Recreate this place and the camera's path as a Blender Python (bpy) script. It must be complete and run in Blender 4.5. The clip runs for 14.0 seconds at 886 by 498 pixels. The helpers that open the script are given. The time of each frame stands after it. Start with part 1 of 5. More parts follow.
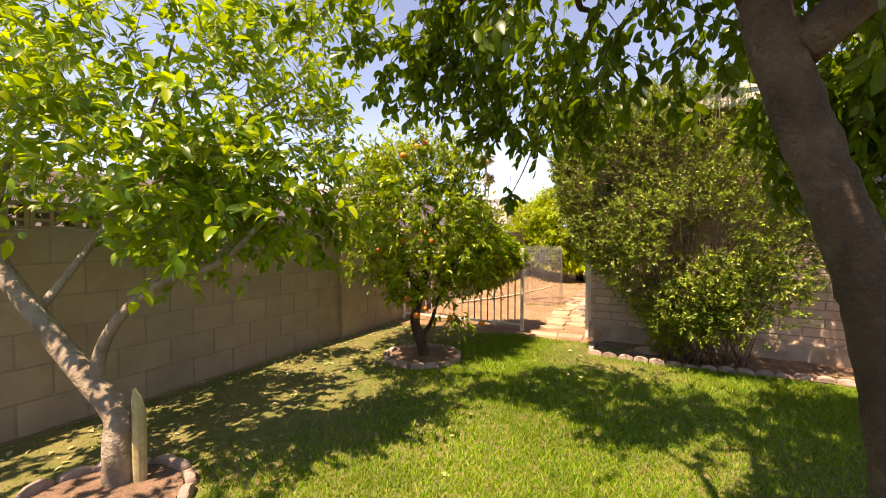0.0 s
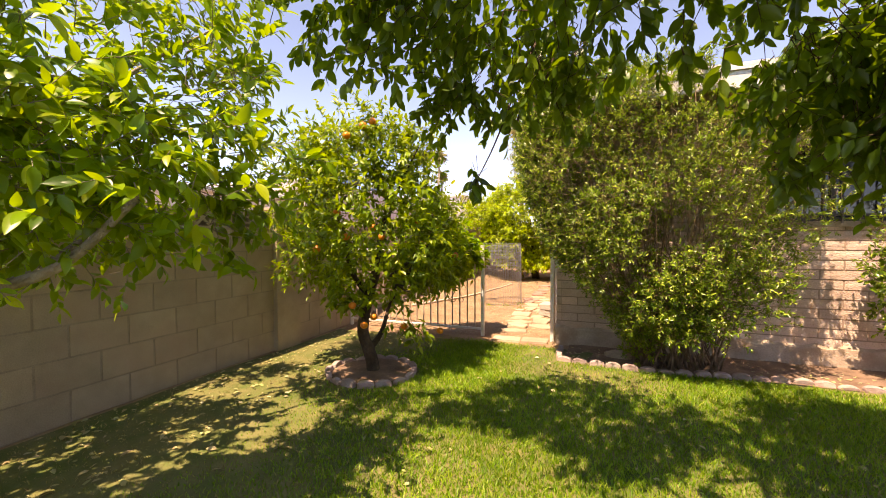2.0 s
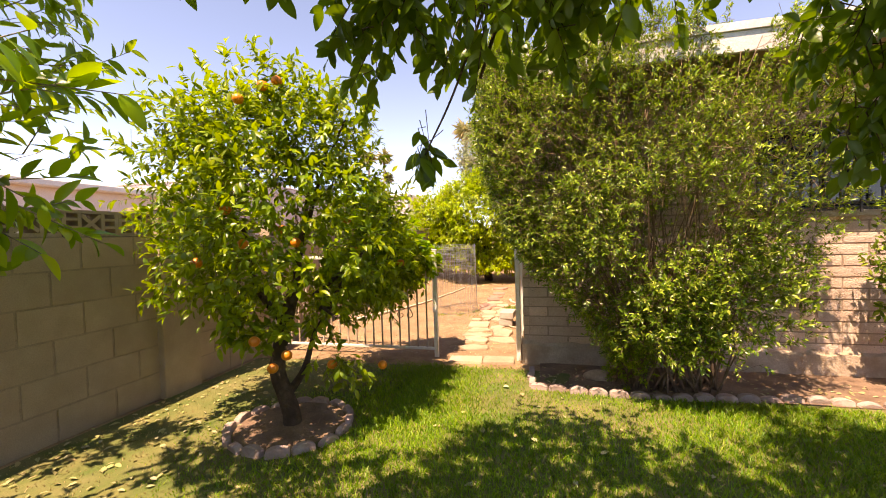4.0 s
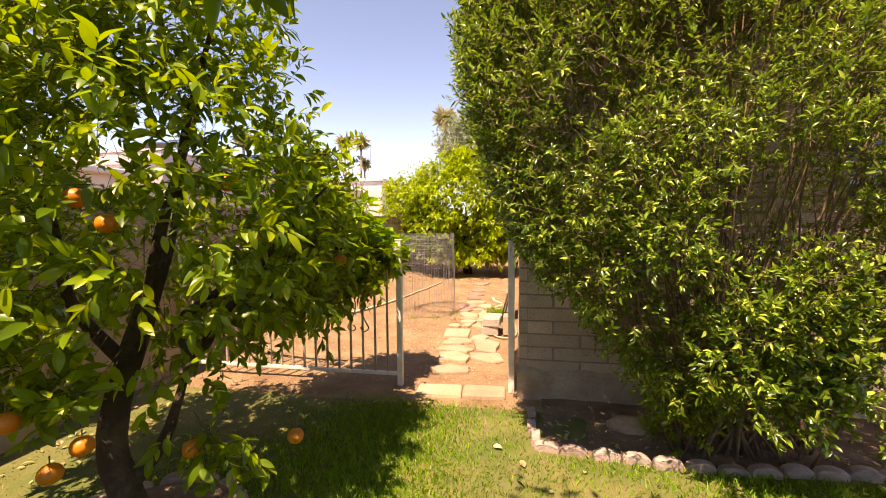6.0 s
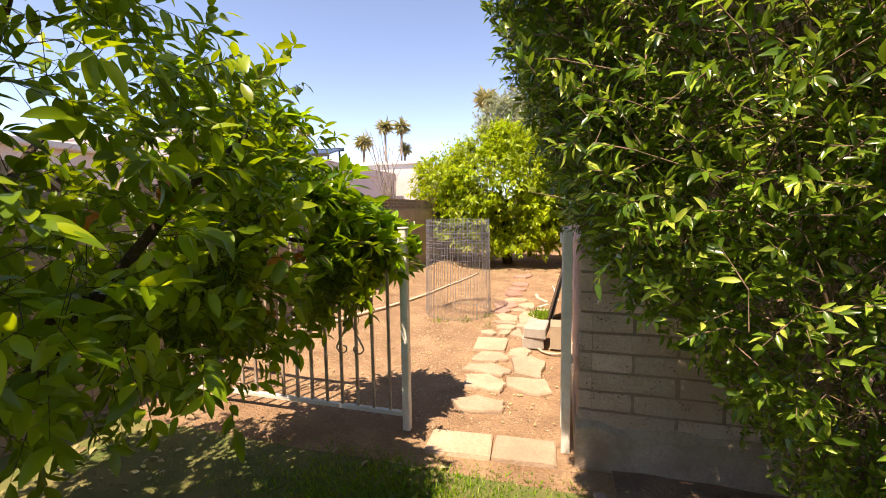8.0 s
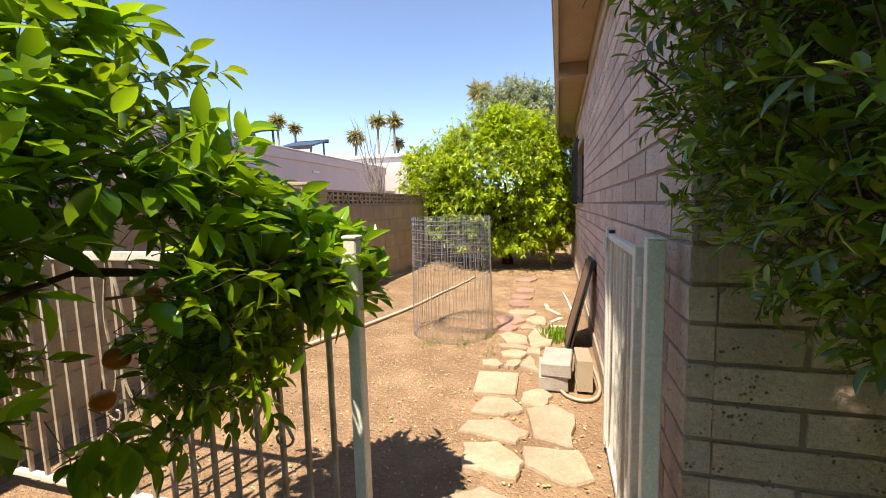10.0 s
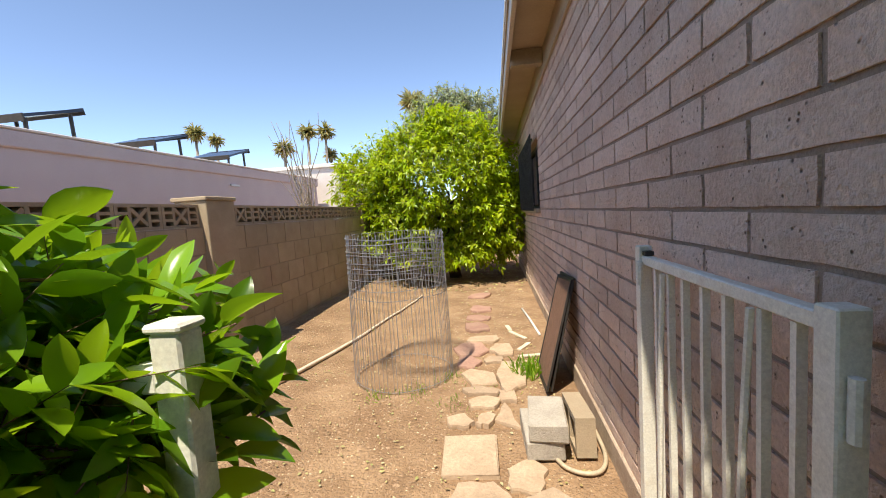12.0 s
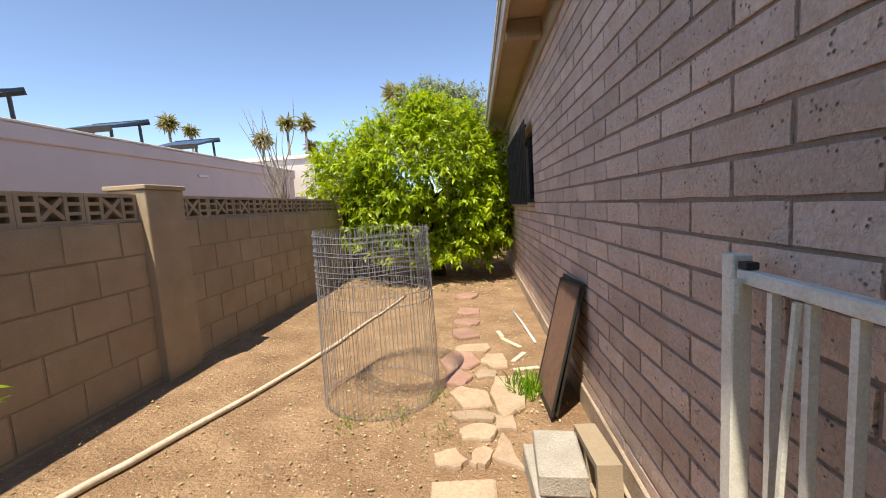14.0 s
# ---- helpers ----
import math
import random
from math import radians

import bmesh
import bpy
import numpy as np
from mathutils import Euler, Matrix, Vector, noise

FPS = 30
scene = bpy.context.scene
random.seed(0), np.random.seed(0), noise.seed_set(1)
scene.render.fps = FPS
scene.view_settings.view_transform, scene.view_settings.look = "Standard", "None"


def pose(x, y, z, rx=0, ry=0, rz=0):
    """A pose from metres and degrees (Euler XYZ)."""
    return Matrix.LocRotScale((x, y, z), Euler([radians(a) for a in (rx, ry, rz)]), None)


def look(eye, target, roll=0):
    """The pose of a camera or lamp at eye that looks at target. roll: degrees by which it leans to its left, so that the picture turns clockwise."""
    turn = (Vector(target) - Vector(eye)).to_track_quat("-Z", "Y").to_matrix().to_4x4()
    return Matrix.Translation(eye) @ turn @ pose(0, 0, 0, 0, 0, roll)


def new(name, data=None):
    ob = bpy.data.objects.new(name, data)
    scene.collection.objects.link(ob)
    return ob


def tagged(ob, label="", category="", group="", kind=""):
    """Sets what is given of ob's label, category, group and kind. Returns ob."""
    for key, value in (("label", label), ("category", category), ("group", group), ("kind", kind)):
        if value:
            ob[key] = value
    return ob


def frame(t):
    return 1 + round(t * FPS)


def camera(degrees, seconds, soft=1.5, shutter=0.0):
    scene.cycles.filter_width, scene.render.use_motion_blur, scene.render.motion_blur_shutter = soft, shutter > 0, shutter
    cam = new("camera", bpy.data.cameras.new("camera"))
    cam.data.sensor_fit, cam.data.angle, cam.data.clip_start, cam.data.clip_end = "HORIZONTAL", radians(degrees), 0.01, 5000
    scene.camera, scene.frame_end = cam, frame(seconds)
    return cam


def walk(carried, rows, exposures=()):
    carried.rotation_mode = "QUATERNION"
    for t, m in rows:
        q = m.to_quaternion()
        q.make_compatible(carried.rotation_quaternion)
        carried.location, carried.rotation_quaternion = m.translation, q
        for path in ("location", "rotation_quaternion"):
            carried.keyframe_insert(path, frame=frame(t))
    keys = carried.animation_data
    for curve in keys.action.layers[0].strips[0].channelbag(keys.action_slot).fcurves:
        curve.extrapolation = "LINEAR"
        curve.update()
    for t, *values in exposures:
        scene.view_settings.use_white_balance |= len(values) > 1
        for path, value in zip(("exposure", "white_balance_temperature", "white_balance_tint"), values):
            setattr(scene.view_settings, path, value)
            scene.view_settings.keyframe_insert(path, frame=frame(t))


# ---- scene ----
cam = camera(94.3, 14.0, soft=1.0)
PATH = [
    (0, (-0.017, -0.006, 1.335), (-0.937, 1.769, 1.278), 0.1),
    (0.5, (-0.002, 0.062, 1.32), (-0.891, 1.853, 1.262), 0.5),
    (1, (-0.074, 0.179, 1.328), (-0.906, 1.997, 1.264), 0.6),
    (1.5, (-0.168, 0.341, 1.329), (-0.936, 2.186, 1.257), 0.4),
    (2, (-0.272, 0.514, 1.307), (-0.986, 2.381, 1.243), -0.1),
    (2.5, (-0.372, 0.699, 1.303), (-1.027, 2.588, 1.242), -0.6),
    (3, (-0.445, 0.909, 1.314), (-1.026, 2.822, 1.259), -0.9),
    (3.2, (-0.458, 0.982, 1.314), (-1.014, 2.903, 1.263), -0.9),
    (5.3, (-0.713, 2.186, 1.31), (-1.085, 4.149, 1.219), -1.6),
    (5.5, (-0.727, 2.292, 1.301), (-1.085, 4.257, 1.21), -1.2),
    (6, (-0.751, 2.559, 1.287), (-1.12, 4.521, 1.17), -0.5),
    (6.5, (-0.742, 2.808, 1.287), (-1.153, 4.76, 1.154), -0.4),
    (7, (-0.765, 3.038, 1.284), (-1.22, 4.979, 1.13), -0.4),
    (7.5, (-0.797, 3.304, 1.275), (-1.316, 5.228, 1.104), -0.5),
    (8, (-0.837, 3.558, 1.266), (-1.4, 5.468, 1.08), -0.8),
    (8.2, (-0.891, 3.643, 1.278), (-1.434, 5.558, 1.08), -0.7),
    (10.3, (-1.11, 4.649, 1.258), (-1.646, 6.564, 1.05), -1.7),
    (10.5, (-1.155, 4.734, 1.255), (-1.66, 6.659, 1.052), -1.7),
    (11, (-1.223, 4.92, 1.28), (-1.644, 6.866, 1.092), -2.0),
    (11.5, (-1.26, 5.075, 1.284), (-1.597, 7.039, 1.108), -2.8),
    (12, (-1.287, 5.231, 1.292), (-1.542, 7.206, 1.115), -3.8),
    (12.5, (-1.334, 5.392, 1.284), (-1.53, 7.372, 1.086), -4.3),
    (13, (-1.38, 5.514, 1.283), (-1.534, 7.497, 1.067), -4.3),
    (13.5, (-1.38, 5.598, 1.28), (-1.526, 7.58, 1.058), -3.9),
    (14, (-1.363, 5.694, 1.282), (-1.536, 7.676, 1.073), -3.5),
]
EXPOSURES = [(0, 2.14, 10000, 28), (3.0, 2.3, 10000, 29), (5.5, 2.12, 10000, 27), (7.2, 2.04, 9700, 26), (8.0, 2.0, 8300, 21), (10.5, 1.84, 7350, 10), (12.0, 1.66, 7250, 9), (14.0, 1.58, 7250, 9)]
walk(cam, [(t, look(eye, target, roll)) for t, eye, target, roll in PATH], EXPOSURES)

# ---- light ----
SUN_WAY = Vector((-0.145, -0.45, 1.0)).normalized()
world = bpy.data.worlds.new("sky")
scene.world = world
world.use_nodes = True
wn = world.node_tree
wn.nodes.clear()
sky = wn.nodes.new("ShaderNodeTexSky")
sky.sky_type = "NISHITA"
sky.sun_disc = False
sky.sun_elevation = math.asin(SUN_WAY.z)
sky.sun_rotation = math.atan2(SUN_WAY.x, SUN_WAY.y)
sky.altitude = 1200
sky.air_density, sky.dust_density, sky.ozone_density = 0.55, 0.02, 1.3
wbg = wn.nodes.new("ShaderNodeBackground")
wbg.inputs["Strength"].default_value = 0.12
wout = wn.nodes.new("ShaderNodeOutputWorld")
wn.links.new(sky.outputs[0], wbg.inputs["Color"])
wn.links.new(wbg.outputs[0], wout.inputs["Surface"])
sun_data = bpy.data.lights.new("sun", "SUN")
sun_data.energy, sun_data.angle, sun_data.color = 2.5, radians(0.55), (1.0, 0.95, 0.86)
sun = new("sun", sun_data)
sun.matrix_basis = look(SUN_WAY * 30, (0, 0, 0))


# ---- materials ----
def mat(name, c1, c2=None, scale=8.0, rough=0.8, bump=0.3, grain=60.0, vary=0.0, island=0.0, metal=0.0,
        stain=None, stain_scale=1.5, stain_amount=0.5, dist=0.01, pits=0.0, spec=0.5):
    """Two scales of noise between two colours, stains, grain relief, and an optional change from piece to piece."""
    m = bpy.data.materials.new(name)
    m.use_nodes = True
    t = m.node_tree
    N, L = t.nodes, t.links
    bs = N["Principled BSDF"]
    geo = N.new("ShaderNodeNewGeometry")
    c2 = c2 or tuple(v * 0.75 for v in c1)

    def noise_node(s, detail=4.0, r=0.6):
        n = N.new("ShaderNodeTexNoise")
        n.inputs["Scale"].default_value, n.inputs["Detail"].default_value, n.inputs["Roughness"].default_value = s, detail, r
        L.new(geo.outputs["Position"], n.inputs["Vector"])
        return n

    def ramp(src, a, b):
        r = N.new("ShaderNodeMapRange")
        r.inputs["From Min"].default_value, r.inputs["From Max"].default_value = a, b
        L.new(src, r.inputs["Value"])
        return r.outputs["Result"]

    def mix(f, a, b, mode="MIX"):
        x = N.new("ShaderNodeMix")
        x.data_type, x.blend_type = "RGBA", mode
        for s, v in ((x.inputs[0], f), (x.inputs[6], a), (x.inputs[7], b)):
            if isinstance(v, (float, int)):
                s.default_value = v
            elif isinstance(v, tuple):
                s.default_value = (*v, 1)
            else:
                L.new(v, s)
        return x.outputs[2]

    n1 = noise_node(scale)
    col = mix(ramp(n1.outputs[0], 0.35, 0.65), c1, c2)
    n2 = noise_node(grain, 3.0, 0.7)
    col = mix(ramp(n2.outputs[0], 0.3, 0.75), col, mix(1.0, col, (0.72, 0.72, 0.72), "MULTIPLY"))
    if stain:
        n3 = noise_node(stain_scale, 5.0, 0.65)
        f = N.new("ShaderNodeMath")
        f.operation = "MULTIPLY"
        f.inputs[1].default_value = stain_amount
        L.new(ramp(n3.outputs[0], 0.5, 0.68), f.inputs[0])
        col = mix(f.outputs[0], col, stain)
    height = n2.outputs[0]
    # pits: sunk in the relief, with the shade of each hollow painted into the colour
    if pits:
        v = N.new("ShaderNodeTexVoronoi")
        v.inputs["Scale"].default_value = pits
        L.new(geo.outputs["Position"], v.inputs["Vector"])
        n4 = noise_node(pits * 0.3, 2.0)
        p = N.new("ShaderNodeMath")
        p.operation = "MULTIPLY"
        L.new(ramp(v.outputs["Distance"], 0.32, 0.12), p.inputs[0])
        L.new(ramp(n4.outputs[0], 0.55, 0.62), p.inputs[1])
        col = mix(p.outputs[0], col, tuple(c * 0.35 for c in c1))
        h = N.new("ShaderNodeMath")
        h.operation = "SUBTRACT"
        L.new(n2.outputs[0], h.inputs[0])
        L.new(p.outputs[0], h.inputs[1])
        height = h.outputs[0]
    if vary or island:
        hs = N.new("ShaderNodeHueSaturation")
        src = N.new("ShaderNodeObjectInfo").outputs["Random"] if vary else geo.outputs["Random Per Island"]
        k = vary or island
        r = N.new("ShaderNodeMapRange")
        r.inputs["To Min"].default_value, r.inputs["To Max"].default_value = 1 - k, 1 + k
        L.new(src, r.inputs["Value"])
        L.new(r.outputs[0], hs.inputs["Value"])
        L.new(col, hs.inputs["Color"])
        col = hs.outputs[0]
    L.new(col, bs.inputs["Base Color"])
    bs.inputs["Roughness"].default_value, bs.inputs["Metallic"].default_value = rough, metal
    bs.inputs["Specular IOR Level"].default_value = spec
    if bump:
        b = N.new("ShaderNodeBump")
        b.inputs["Strength"].default_value, b.inputs["Distance"].default_value = bump, dist
        L.new(height, b.inputs["Height"])
        L.new(b.outputs[0], bs.inputs["Normal"])
    return m


def leaf_mat(name, colors, through_colour, clear=0.35, rough=0.35, per_object=False, clump=1.6, swing=0.25):
    """Leaf: a waxy face with light passing through the blade; colour differs from leaf to leaf."""
    m = bpy.data.materials.new(name)
    m.use_nodes = True
    t = m.node_tree
    N, L = t.nodes, t.links
    bs, out = N["Principled BSDF"], N["Material Output"]
    geo = N.new("ShaderNodeNewGeometry")
    src = N.new("ShaderNodeObjectInfo").outputs["Random"] if per_object else geo.outputs["Random Per Island"]
    rp = N.new("ShaderNodeValToRGB")
    e = rp.color_ramp.elements
    e[0].position, e[0].color = 0.0, (*colors[0], 1)
    e[1].position, e[1].color = 1.0, (*colors[-1], 1)
    for i, c in enumerate(colors[1:-1]):
        k = e.new((i + 1) / (len(colors) - 1))
        k.color = (*c, 1)
    L.new(src, rp.inputs[0])
    nz = N.new("ShaderNodeTexNoise")
    nz.inputs["Scale"].default_value = clump
    L.new(geo.outputs["Position"], nz.inputs["Vector"])
    hs = N.new("ShaderNodeHueSaturation")
    r = N.new("ShaderNodeMapRange")
    r.inputs["From Min"].default_value, r.inputs["From Max"].default_value = 0.3, 0.7
    r.inputs["To Min"].default_value, r.inputs["To Max"].default_value = 1 - swing, 1 + swing
    L.new(nz.outputs[0], r.inputs["Value"])
    L.new(r.outputs[0], hs.inputs["Value"])
    L.new(rp.outputs[0], hs.inputs["Color"])
    L.new(hs.outputs[0], bs.inputs["Base Color"])
    bs.inputs["Roughness"].default_value = rough
    bs.inputs["Specular IOR Level"].default_value = 0.45
    tr = N.new("ShaderNodeBsdfTranslucent")
    mx = N.new("ShaderNodeMix")
    mx.data_type, mx.blend_type = "RGBA", "MIX"
    mx.inputs[0].default_value = 0.6
    L.new(hs.outputs[0], mx.inputs[6])
    mx.inputs[7].default_value = (*through_colour, 1)
    L.new(mx.outputs[2], tr.inputs["Color"])
    ms = N.new("ShaderNodeMixShader")
    ms.inputs[0].default_value = clear
    L.new(bs.outputs[0], ms.inputs[1])
    L.new(tr.outputs[0], ms.inputs[2])
    L.new(ms.outputs[0], out.inputs["Surface"])
    return m


M_DIRT = mat("dirt", (0.45, 0.29, 0.165), (0.29, 0.172, 0.092), 3.4, 0.95, 1.0, 42, stain=(0.22, 0.125, 0.065), stain_scale=1.5, stain_amount=0.7, dist=0.03)
M_LAWN = mat("lawn_soil", (0.09, 0.13, 0.022), (0.20, 0.18, 0.06), 3.0, 0.95, 0.7, 80, stain=(0.28, 0.20, 0.11), stain_scale=1.1, stain_amount=0.5)
M_ROCK = mat("tan_rock", (0.50, 0.36, 0.24), (0.38, 0.26, 0.17), 5, 0.9, 0.6, 40)
M_BED = mat("bed_soil", (0.30, 0.19, 0.125), (0.19, 0.115, 0.075), 6, 0.95, 0.9, 50, dist=0.02)
M_SLUMP = mat("slump_block", (0.67, 0.475, 0.37), (0.76, 0.585, 0.48), 5, 0.9, 1.0, 70, vary=0.15, pits=70, stain=(0.40, 0.26, 0.19), stain_scale=2.2, stain_amount=0.3, dist=0.012)
M_SLUMP_FAR = mat("slump_block_far", (0.67, 0.475, 0.37), (0.76, 0.585, 0.48), 5, 0.9, 1.0, 70, island=0.15, pits=70, stain=(0.40, 0.26, 0.19), stain_scale=2.2, stain_amount=0.3, dist=0.012)
M_MORTAR = mat("mortar", (0.43, 0.31, 0.235), (0.35, 0.25, 0.185), 9, 0.95, 0.5, 120)
M_CMU = mat("concrete_block", (0.47, 0.372, 0.25), (0.39, 0.303, 0.20), 4, 0.95, 0.7, 130, vary=0.07, stain=(0.42, 0.27, 0.19), stain_scale=1.4, stain_amount=0.35, dist=0.006)
M_CMU_FAR = mat("concrete_block_far", (0.47, 0.372, 0.25), (0.39, 0.303, 0.20), 4, 0.95, 0.7, 130, island=0.07, stain=(0.42, 0.27, 0.19), stain_scale=1.4, stain_amount=0.35, dist=0.006)
M_CMU_JOINT = mat("block_joint", (0.38, 0.30, 0.205), (0.32, 0.25, 0.17), 8, 0.95, 0.4, 120)
M_FOOTING = mat("concrete_footing", (0.56, 0.44, 0.33), (0.43, 0.32, 0.23), 5, 0.95, 0.8, 60, stain=(0.33, 0.22, 0.15), stain_scale=2.5, stain_amount=0.6)
M_TRIM = mat("painted_trim", (0.44, 0.33, 0.215), (0.38, 0.28, 0.18), 3, 0.6, 0.15, 70)
M_FASCIA = mat("pale_fascia", (0.62, 0.53, 0.43), (0.55, 0.46, 0.37), 3, 0.6, 0.15, 70)
M_ROOF = mat("white_roof", (0.78, 0.76, 0.72), (0.66, 0.63, 0.58), 3, 0.8, 0.5, 60)
M_GATE = mat("gate_paint", (0.87, 0.85, 0.76), (0.82, 0.79, 0.69), 12, 0.45, 0.12, 150, stain=(0.46, 0.34, 0.24), stain_scale=18, stain_amount=0.25, dist=0.003)
M_RUST = mat("rusty_fence_paint", (0.50, 0.40, 0.30), (0.38, 0.27, 0.19), 10, 0.6, 0.4, 120, stain=(0.68, 0.64, 0.55), stain_scale=9, stain_amount=0.7, dist=0.003)
M_WIRE = mat("galvanised_wire", (0.45, 0.45, 0.47), (0.33, 0.33, 0.36), 20, 0.45, 0.0, 80, metal=0.6)
M_STONE = mat("flagstone", (0.54, 0.40, 0.275), (0.44, 0.315, 0.21), 6, 0.85, 0.7, 50, vary=0.14, stain=(0.38, 0.25, 0.165), stain_scale=3.5)
M_REDSTONE = mat("red_flagstone", (0.42, 0.26, 0.19), (0.34, 0.19, 0.145), 6, 0.85, 0.6, 50, vary=0.15)
M_EDGING = mat("pink_edging", (0.46, 0.33, 0.29), (0.38, 0.27, 0.23), 9, 0.9, 0.6, 70, vary=0.15, stain=(0.55, 0.5, 0.43), stain_scale=6)
M_GREYBLOCK = mat("grey_concrete", (0.50, 0.45, 0.38), (0.42, 0.37, 0.31), 9, 0.92, 0.8, 110, vary=0.08)
M_BARK = mat("grey_bark", (0.34, 0.28, 0.21), (0.22, 0.17, 0.125), 7, 0.9, 1.0, 26, stain=(0.45, 0.40, 0.33), stain_scale=5, dist=0.02)
M_BARK_DARK = mat("dark_bark", (0.088, 0.052, 0.030), (0.05, 0.030, 0.018), 9, 0.95, 1.0, 22, stain=(0.17, 0.12, 0.08), stain_scale=6, dist=0.03)
M_CUTWOOD = mat("bare_wood", (0.58, 0.52, 0.28), (0.46, 0.39, 0.2), 9, 0.8, 0.6, 40)
M_STEM = mat("shrub_stem", (0.26, 0.165, 0.10), (0.15, 0.095, 0.058), 12, 0.9, 0.6, 50)
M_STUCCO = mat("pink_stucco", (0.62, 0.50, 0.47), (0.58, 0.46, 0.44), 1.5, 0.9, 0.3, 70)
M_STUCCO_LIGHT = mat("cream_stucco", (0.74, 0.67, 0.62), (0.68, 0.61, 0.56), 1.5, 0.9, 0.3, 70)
M_PANEL = mat("solar_cell", (0.015, 0.02, 0.035), (0.02, 0.025, 0.045), 6, 0.2, 0.0, 80)
M_DARKMETAL = mat("dark_metal", (0.06, 0.055, 0.05), (0.04, 0.035, 0.03), 8, 0.5, 0.1, 80, metal=0.4)
M_SCREEN = mat("rusty_screen", (0.26, 0.14, 0.09), (0.19, 0.10, 0.065), 20, 0.7, 0.9, 260, dist=0.004)
M_STICK = mat("peeled_wood", (0.80, 0.68, 0.52), (0.68, 0.55, 0.40), 14, 0.8, 0.5, 60)
M_HOSE = mat("tan_hose", (0.58, 0.47, 0.33), None, 14, 0.5, 0.1, 60)
M_GLASS = mat("window_glass", (0.02, 0.022, 0.025), None, 2, 0.06, 0.0, 30)
M_ORANGE = mat("orange_peel", (0.85, 0.27, 0.02), (0.78, 0.20, 0.015), 8, 0.4, 0.4, 220, dist=0.002)
L_ORANGE = leaf_mat("orange_leaf", [(0.06, 0.125, 0.007), (0.11, 0.205, 0.009), (0.19, 0.30, 0.011), (0.36, 0.42, 0.016)], (0.46, 0.58, 0.012), 0.42, 0.33, clump=4, swing=0.35)
L_CITRUS = leaf_mat("lemon_leaf", [(0.055, 0.14, 0.011), (0.10, 0.23, 0.014), (0.19, 0.34, 0.016), (0.37, 0.44, 0.022)], (0.46, 0.61, 0.02), 0.5, 0.33, clump=3, swing=0.4)
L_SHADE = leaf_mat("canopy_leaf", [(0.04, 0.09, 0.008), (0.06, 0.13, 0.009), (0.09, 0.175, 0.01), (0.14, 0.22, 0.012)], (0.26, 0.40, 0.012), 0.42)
L_SHRUB = leaf_mat("shrub_leaf", [(0.035, 0.08, 0.010), (0.075, 0.145, 0.014), (0.17, 0.28, 0.022), (0.47, 0.53, 0.09)], (0.34, 0.50, 0.03), 0.3, 0.27, clump=11, swing=0.5)
L_FAR = leaf_mat("bright_tree_leaf", [(0.15, 0.26, 0.008), (0.26, 0.39, 0.01), (0.36, 0.48, 0.013), (0.46, 0.52, 0.02)], (0.56, 0.64, 0.012), 0.46)
L_OLIVE = leaf_mat("grey_green_leaf", [(0.20, 0.25, 0.12), (0.28, 0.33, 0.17), (0.36, 0.39, 0.23)], (0.35, 0.42, 0.2), 0.35)
L_PALM = leaf_mat("palm_leaf", [(0.2, 0.22, 0.08), (0.3, 0.29, 0.11), (0.42, 0.36, 0.18)], (0.45, 0.42, 0.16), 0.3)
L_GRASS = leaf_mat("grass_blade", [(0.06, 0.18, 0.006), (0.11, 0.26, 0.009), (0.19, 0.34, 0.013), (0.33, 0.40, 0.04)], (0.33, 0.54, 0.014), 0.38, 0.5)
L_STRAW = leaf_mat("dry_blade", [(0.30, 0.24, 0.10), (0.38, 0.29, 0.13), (0.24, 0.22, 0.07)], (0.4, 0.3, 0.1), 0.3, 0.6)
L_DEAD = leaf_mat("fallen_leaf", [(0.36, 0.26, 0.12), (0.45, 0.36, 0.17), (0.30, 0.30, 0.10), (0.5, 0.44, 0.28)], (0.3, 0.25, 0.1), 0.1, 0.6)


# ---- mesh helpers ----
def rest(ob):
    """World matrix of an object from its own placing and its parents'."""
    return (rest(ob.parent) @ ob.matrix_parent_inverse @ ob.matrix_basis) if ob.parent else ob.matrix_basis.copy()


def under(ob, parent):
    if parent is not None:
        ob.parent = parent
        ob.matrix_parent_inverse = rest(parent).inverted()
    return ob


def thing(name, label, category, at=(0, 0, 0), group="", kind=""):
    ob = new(name)
    ob.empty_display_size = 0.1
    ob.matrix_basis = Matrix.Translation(at)
    return tagged(ob, label, category, group, kind)


def mesh_of(name, bm, material, smooth=False):
    me = bpy.data.meshes.new(name)
    bmesh.ops.recalc_face_normals(bm, faces=bm.faces)
    bm.to_mesh(me)
    bm.free()
    me.materials.append(material)
    if smooth:
        me.polygons.foreach_set("use_smooth", [True] * len(me.polygons))
    return me


def part(name, bm, material, parent=None, label="", smooth=False):
    """Links a bmesh, given in world coordinates, as one mesh under a thing or a part."""
    ob = new(name, mesh_of(name, bm, material, smooth))
    under(ob, parent)
    return tagged(ob, label) if label else ob


def piece(name, me, m, parent):
    ob = new(name, me)
    ob.matrix_basis = m
    return under(ob, parent)


def box(bm, x0, x1, y0, y1, z0, z1, m=None, bevel=0.0):
    c = Matrix.Translation(((x0 + x1) / 2, (y0 + y1) / 2, (z0 + z1) / 2)) @ Matrix.Diagonal((x1 - x0, y1 - y0, z1 - z0, 1))
    v = bmesh.ops.create_cube(bm, size=1, matrix=(m @ c) if m else c)["verts"]
    if bevel:
        es = list({e for a in v for e in a.link_edges})
        bmesh.ops.bevel(bm, geom=es, offset=bevel, segments=1, affect="EDGES")
    return bm


def B(*a, **k):
    return box(bmesh.new(), *a, **k)


